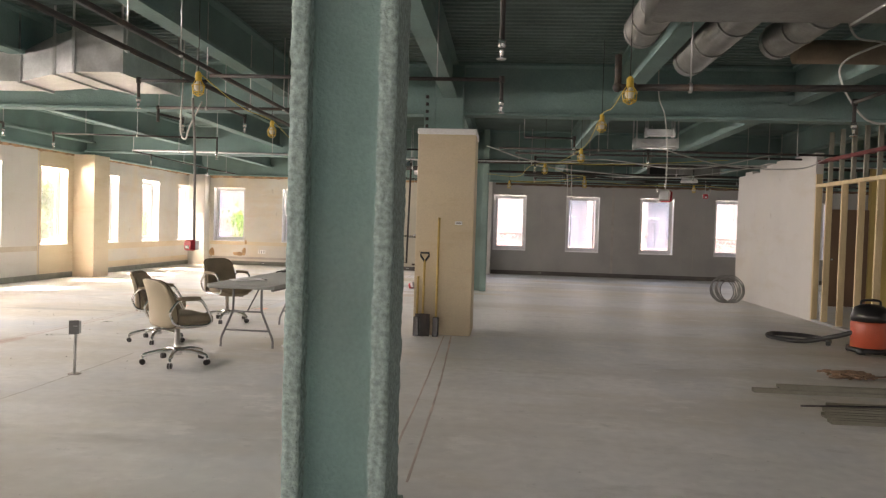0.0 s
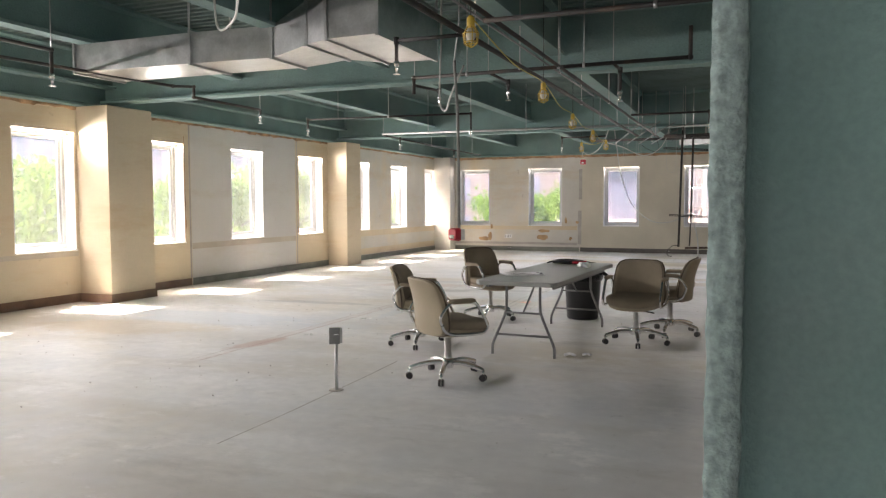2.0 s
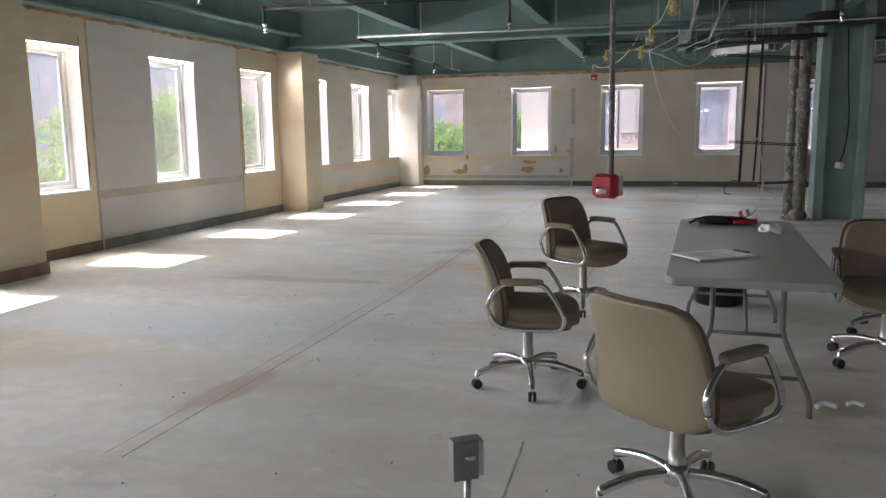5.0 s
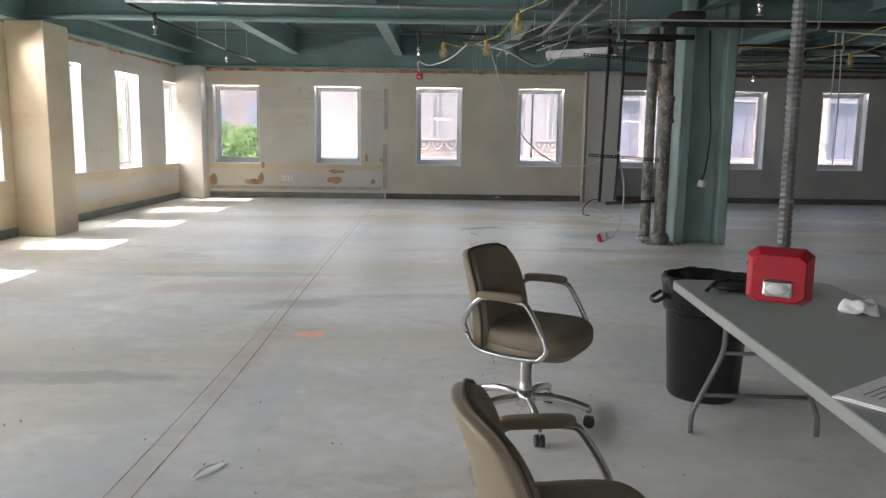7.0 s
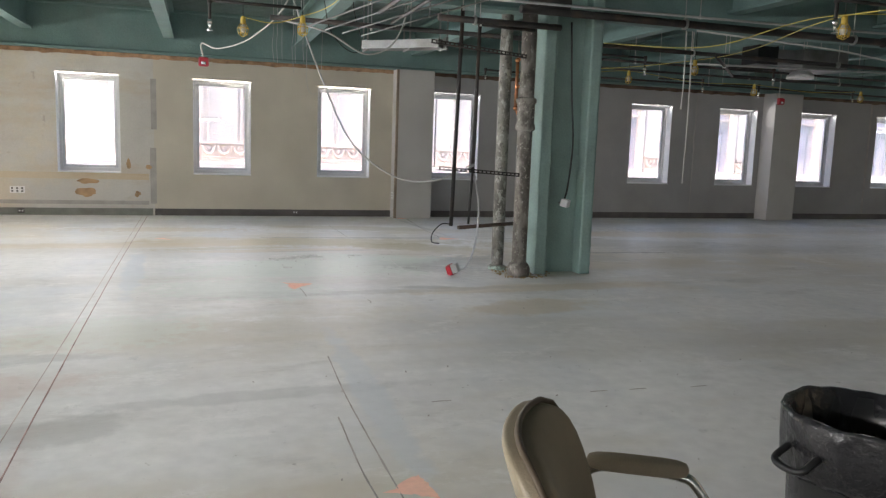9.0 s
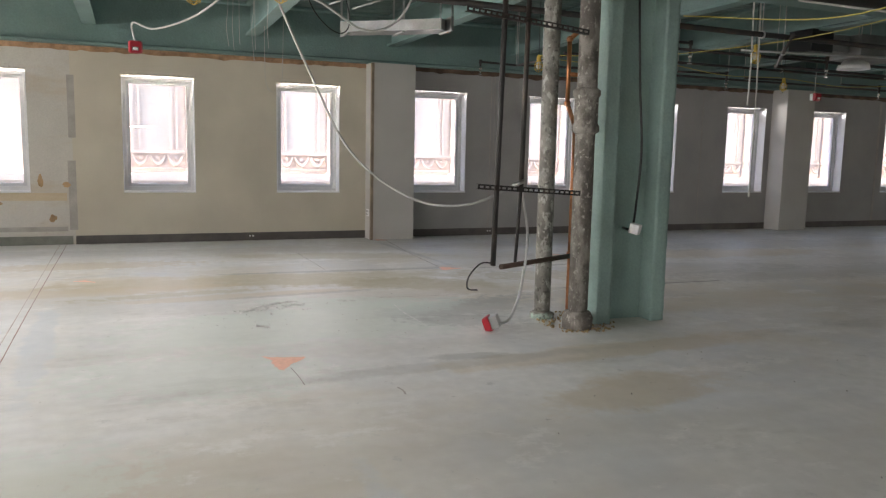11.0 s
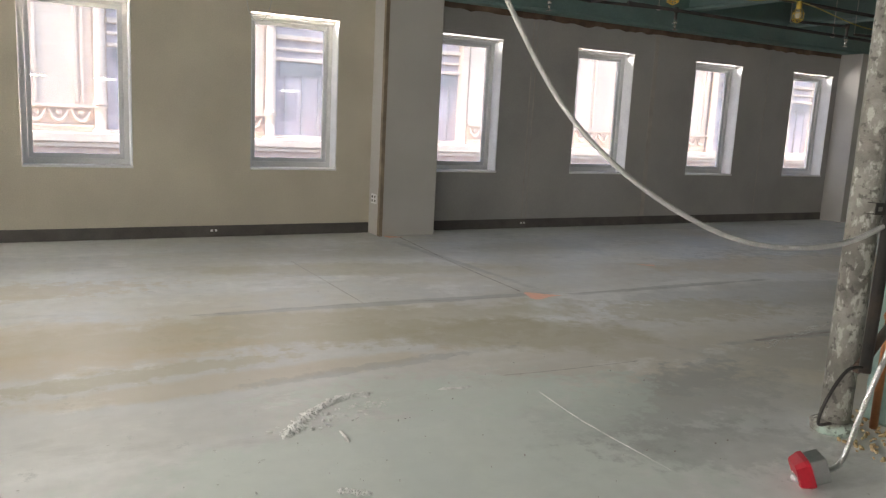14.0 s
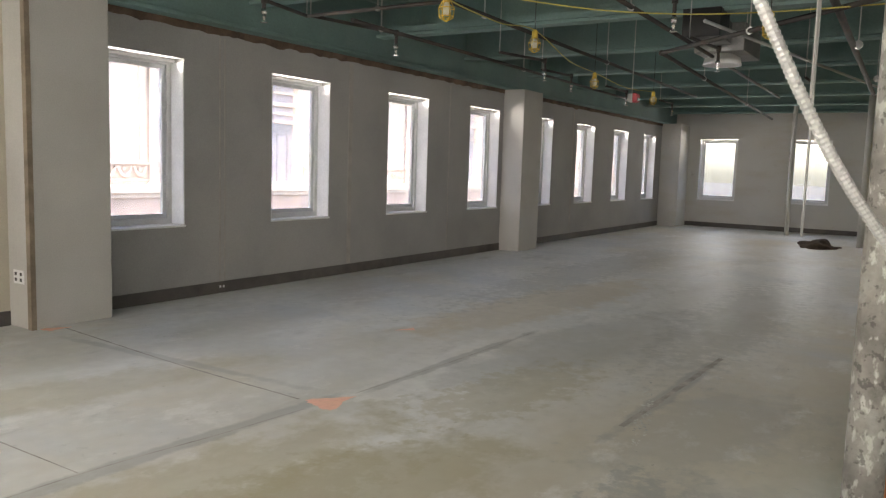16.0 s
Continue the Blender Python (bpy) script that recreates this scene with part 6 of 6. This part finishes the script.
def facade():
    """A classical street front opposite: columns, recessed bays, a swag frieze, ledges."""
    t = thing("street_building", "pale pink stone building with recessed bays and swags", "building", pose(0, 0, 0), kind="structure")
    y, step, first_column = 41.0, 5.13, -8.13
    left, right = -10.3, 60.0
    part("wall", block(left, right, y + 0.6, y + 9, -7, 6.2), STONE, t)
    part("ledge", block(left - 0.1, right, y - 0.4, y + 0.65, 0.28, 0.55, 0.03), STONE, t)
    part("ledge_moulding", block(left - 0.05, right, y - 0.28, y + 0.62, 0.12, 0.28, 0.04), STONE, t)
    part("base_band", block(left, right, y - 0.15, y + 0.61, -7, 0.12), PINK, t)
    part("architrave", block(left, right, y - 0.02, y + 0.62, 4.9, 5.3, 0.03), STONE, t)
    part("cornice", block(left - 0.1, right, y - 0.22, y + 0.62, 5.3, 5.6, 0.05), STONE, t)
    part("roof", block(left - 0.1, right, y - 0.1, y + 9, 6.2, 6.5, 0.05), STONE, t)
    for k in range(13):
        c = first_column + step * k
        part("column", tube(bmesh.new(), [(c, y + 0.05, z) for z in (1.36, 1.44, 1.6, 4.6, 4.75, 4.9)], [0.23, 0.19, 0.165, 0.15, 0.17, 0.22], 14), STONE, t)
        part("column_base", tube(bmesh.new(), [(c, y + 0.05, z) for z in (0.55, 0.62, 0.66, 1.26, 1.3, 1.36)], [0.24, 0.24, 0.16, 0.16, 0.21, 0.21], 14), STONE, t)
        part("bay", block(c + 0.24, c + 2.15, y + 0.45, y + 0.62, 0.66, 4.9), BLINDSTONE, t, "recessed bay, its shade in the colour")
        part("bay_sill", block(c + 0.2, c + 2.2, y + 0.15, y + 0.62, 0.55, 0.66, 0.02), STONE, t)
        for z0, z1, d in ((3.1, 3.22, 0.3), (3.45, 3.55, 0.34), (3.8, 3.95, 0.26), (4.3, 4.42, 0.3)):
            part("bay_moulding", block(c + 0.24, c + 2.15, y + d, y + 0.47, z0, z1, 0.02), STONE, t)
        for j in range(6):
            part("louvre", block(c + 0.4, c + 2.0, y + 0.36, y + 0.46, 2.64 + 0.075 * j, 2.69 + 0.075 * j), GREYTOWER, t)
        for a in (0.62, 1.2, 1.78):
            part("bay_mullion", block(c + a - 0.03, c + a + 0.03, y + 0.38, y + 0.46, 0.7, 2.6), GREYTOWER, t)
        part("bay_frame", block(c + 2.15, c + 2.42, y + 0.12, y + 0.62, 0.55, 4.9, 0.03), STONE, t)
        part("panel", block(c + 2.5, c + 4.95, y + 0.2, y + 0.62, 0.55, 4.9, 0.02), STONE, t)
        for a in (3.2, 3.42, 4.5, 4.68):
            part("pilaster_strip", block(c + a - 0.05, c + a + 0.05, y + 0.12, y + 0.22, 1.4, 4.7, 0.015), STONE, t)
        part("frieze_rail", block(c + 2.5, c + 4.95, y + 0.06, y + 0.24, 1.25, 1.33, 0.015), STONE, t)
        part("frieze_foot", block(c + 2.5, c + 4.95, y + 0.1, y + 0.24, 0.7, 0.76, 0.015), STONE, t)
        part("frieze_ground", block(c + 2.55, c + 4.9, y + 0.19, y + 0.21, 0.76, 1.25), FRIEZE, t)
        for j in range(4):
            x = c + 2.82 + 0.6 * j
            part("swag", tube(bmesh.new(), smooth_path([(x - 0.26, y + 0.14, 1.2), (x - 0.15, y + 0.12, 0.96), (x, y + 0.1, 0.86), (x + 0.15, y + 0.12, 0.96), (x + 0.26, y + 0.14, 1.2)], 3), [0.035, 0.04, 0.045, 0.05, 0.055, 0.06, 0.065, 0.06, 0.055, 0.05, 0.045, 0.04, 0.035], 6), STONE, t)
            part("rosette", tube(bmesh.new(), [(x, y + 0.2, 1.1), (x, y + 0.15, 1.1), (x, y + 0.12, 1.1)], [0.09, 0.09, 0.04], 10), STONE, t)


facade()


def tower(x0, x1, y0, y1, top, mat, label):
    t = thing("tower_block", label, "building", kind="structure")
    part("wall", block(x0, x1, y0, y1, -7, top), mat, t)
    part("roof", block(x0 - 0.3, x1 + 0.3, y0 - 0.3, y1 + 0.3, top, top + 0.5), mat, t)
    for r in range(int((top + 5) / 3.4)):
        z = -5 + 3.4 * r
        if x1 < -20:
            n = int((y1 - y0) / 3.2)
            for k in range(n):
                y = y0 + 1 + 3.2 * k
                part("window", block(x1 - 0.02, x1 + 0.05, y, y + 1.5, z, z + 2), BLINDSTONE, t)
        else:
            for k in range(int((x1 - x0) / 3.2)):
                x = x0 + 1 + 3.2 * k
                part("window", block(x, x + 1.5, y0 - 0.05, y0 + 0.02, z, z + 2), BLINDSTONE, t)


tower(-75, -60, -30, 100, 9.5, GREYTOWER, "distant grey building with rows of windows")
tower(-46, -14, 66, 80, 9, PINK, "distant dark pink building with rows of windows")


def tree(x, y, top, rad, seed):
    """A street tree: trunk, limbs, and a crown of many small leaves in clumps."""
    random.seed(seed)
    t = thing("street_tree", "leafy green street tree in full summer leaf", "tree", pose(x, y, -7), group="street trees")
    h = top + 7
    wood = tube(bmesh.new(), smooth_path([(0, 0, 0), (0.1, 0, h * 0.3), (0, 0.15, h * 0.6), (0.05, 0, h * 0.9)], 4), [0.28 - 0.018 * k for k in range(13)], 8)
    clumps = []
    for k in range(9):
        a = 2.4 * k + random.random()
        z = h * random.uniform(0.35, 0.6)
        e = Vector((rad * 0.75 * math.cos(a), rad * 0.75 * math.sin(a), z + h * random.uniform(0.1, 0.28)))
        tube(wood, smooth_path([(0, 0, z), e * 0.5 + Vector((0, 0, z * 0.5 + 0.4)), e], 3), 0.05, 5)
    part("trunk", wood, BARK, t)
    for k in range(44):
        a, u = random.uniform(0, 6.283), random.uniform(-1, 1)
        r = rad * math.sqrt(1 - u * u) * random.uniform(0.55, 1.0)
        clumps.append((Vector((r * math.cos(a), r * math.sin(a), h * 0.66 + u * h * 0.32)), random.uniform(0.5, 1.0)))
    verts, faces = [], []
    for c, s in clumps:
        for j in range(330):
            p = c + Vector((random.gauss(0, 0.5), random.gauss(0, 0.5), random.gauss(0, 0.4))) * s
            q = Euler((random.random() * 6, random.random() * 6, random.random() * 6)).to_matrix()
            w = random.uniform(0.09, 0.17)
            i = len(verts)
            verts += [p + q @ Vector(v) for v in ((-w, 0, 0), (0, -w * 0.5, 0), (w, 0, 0), (0, w * 0.5, 0.02))]
            faces.append((i, i + 1, i + 2, i + 3))
    me = bpy.data.meshes.new("crown")
    me.from_pydata(verts, [], faces)
    me.materials.append(LEAF)
    new("crown", me).parent = t


for k, (x, y, top, rad) in enumerate(((-21, 1, 3.0, 3.4), (-22, 7.5, 2.6, 3.3), (-20.5, 13.5, 2.7, 3.6), (-22, 19, 2.5, 3.4), (-21, 26.5, 2.8, 3.5), (-22.5, 33, 3.0, 3.5), (-14.5, 44, 2.0, 3.6), (-13.2, 52, 2.4, 3.8), (-20, 42, 2.0, 3.6), (-27, 16, 3.2, 3.4), (-27, 4, 3.0, 3.4))):
    tree(x, y, top, rad, 40 + k)
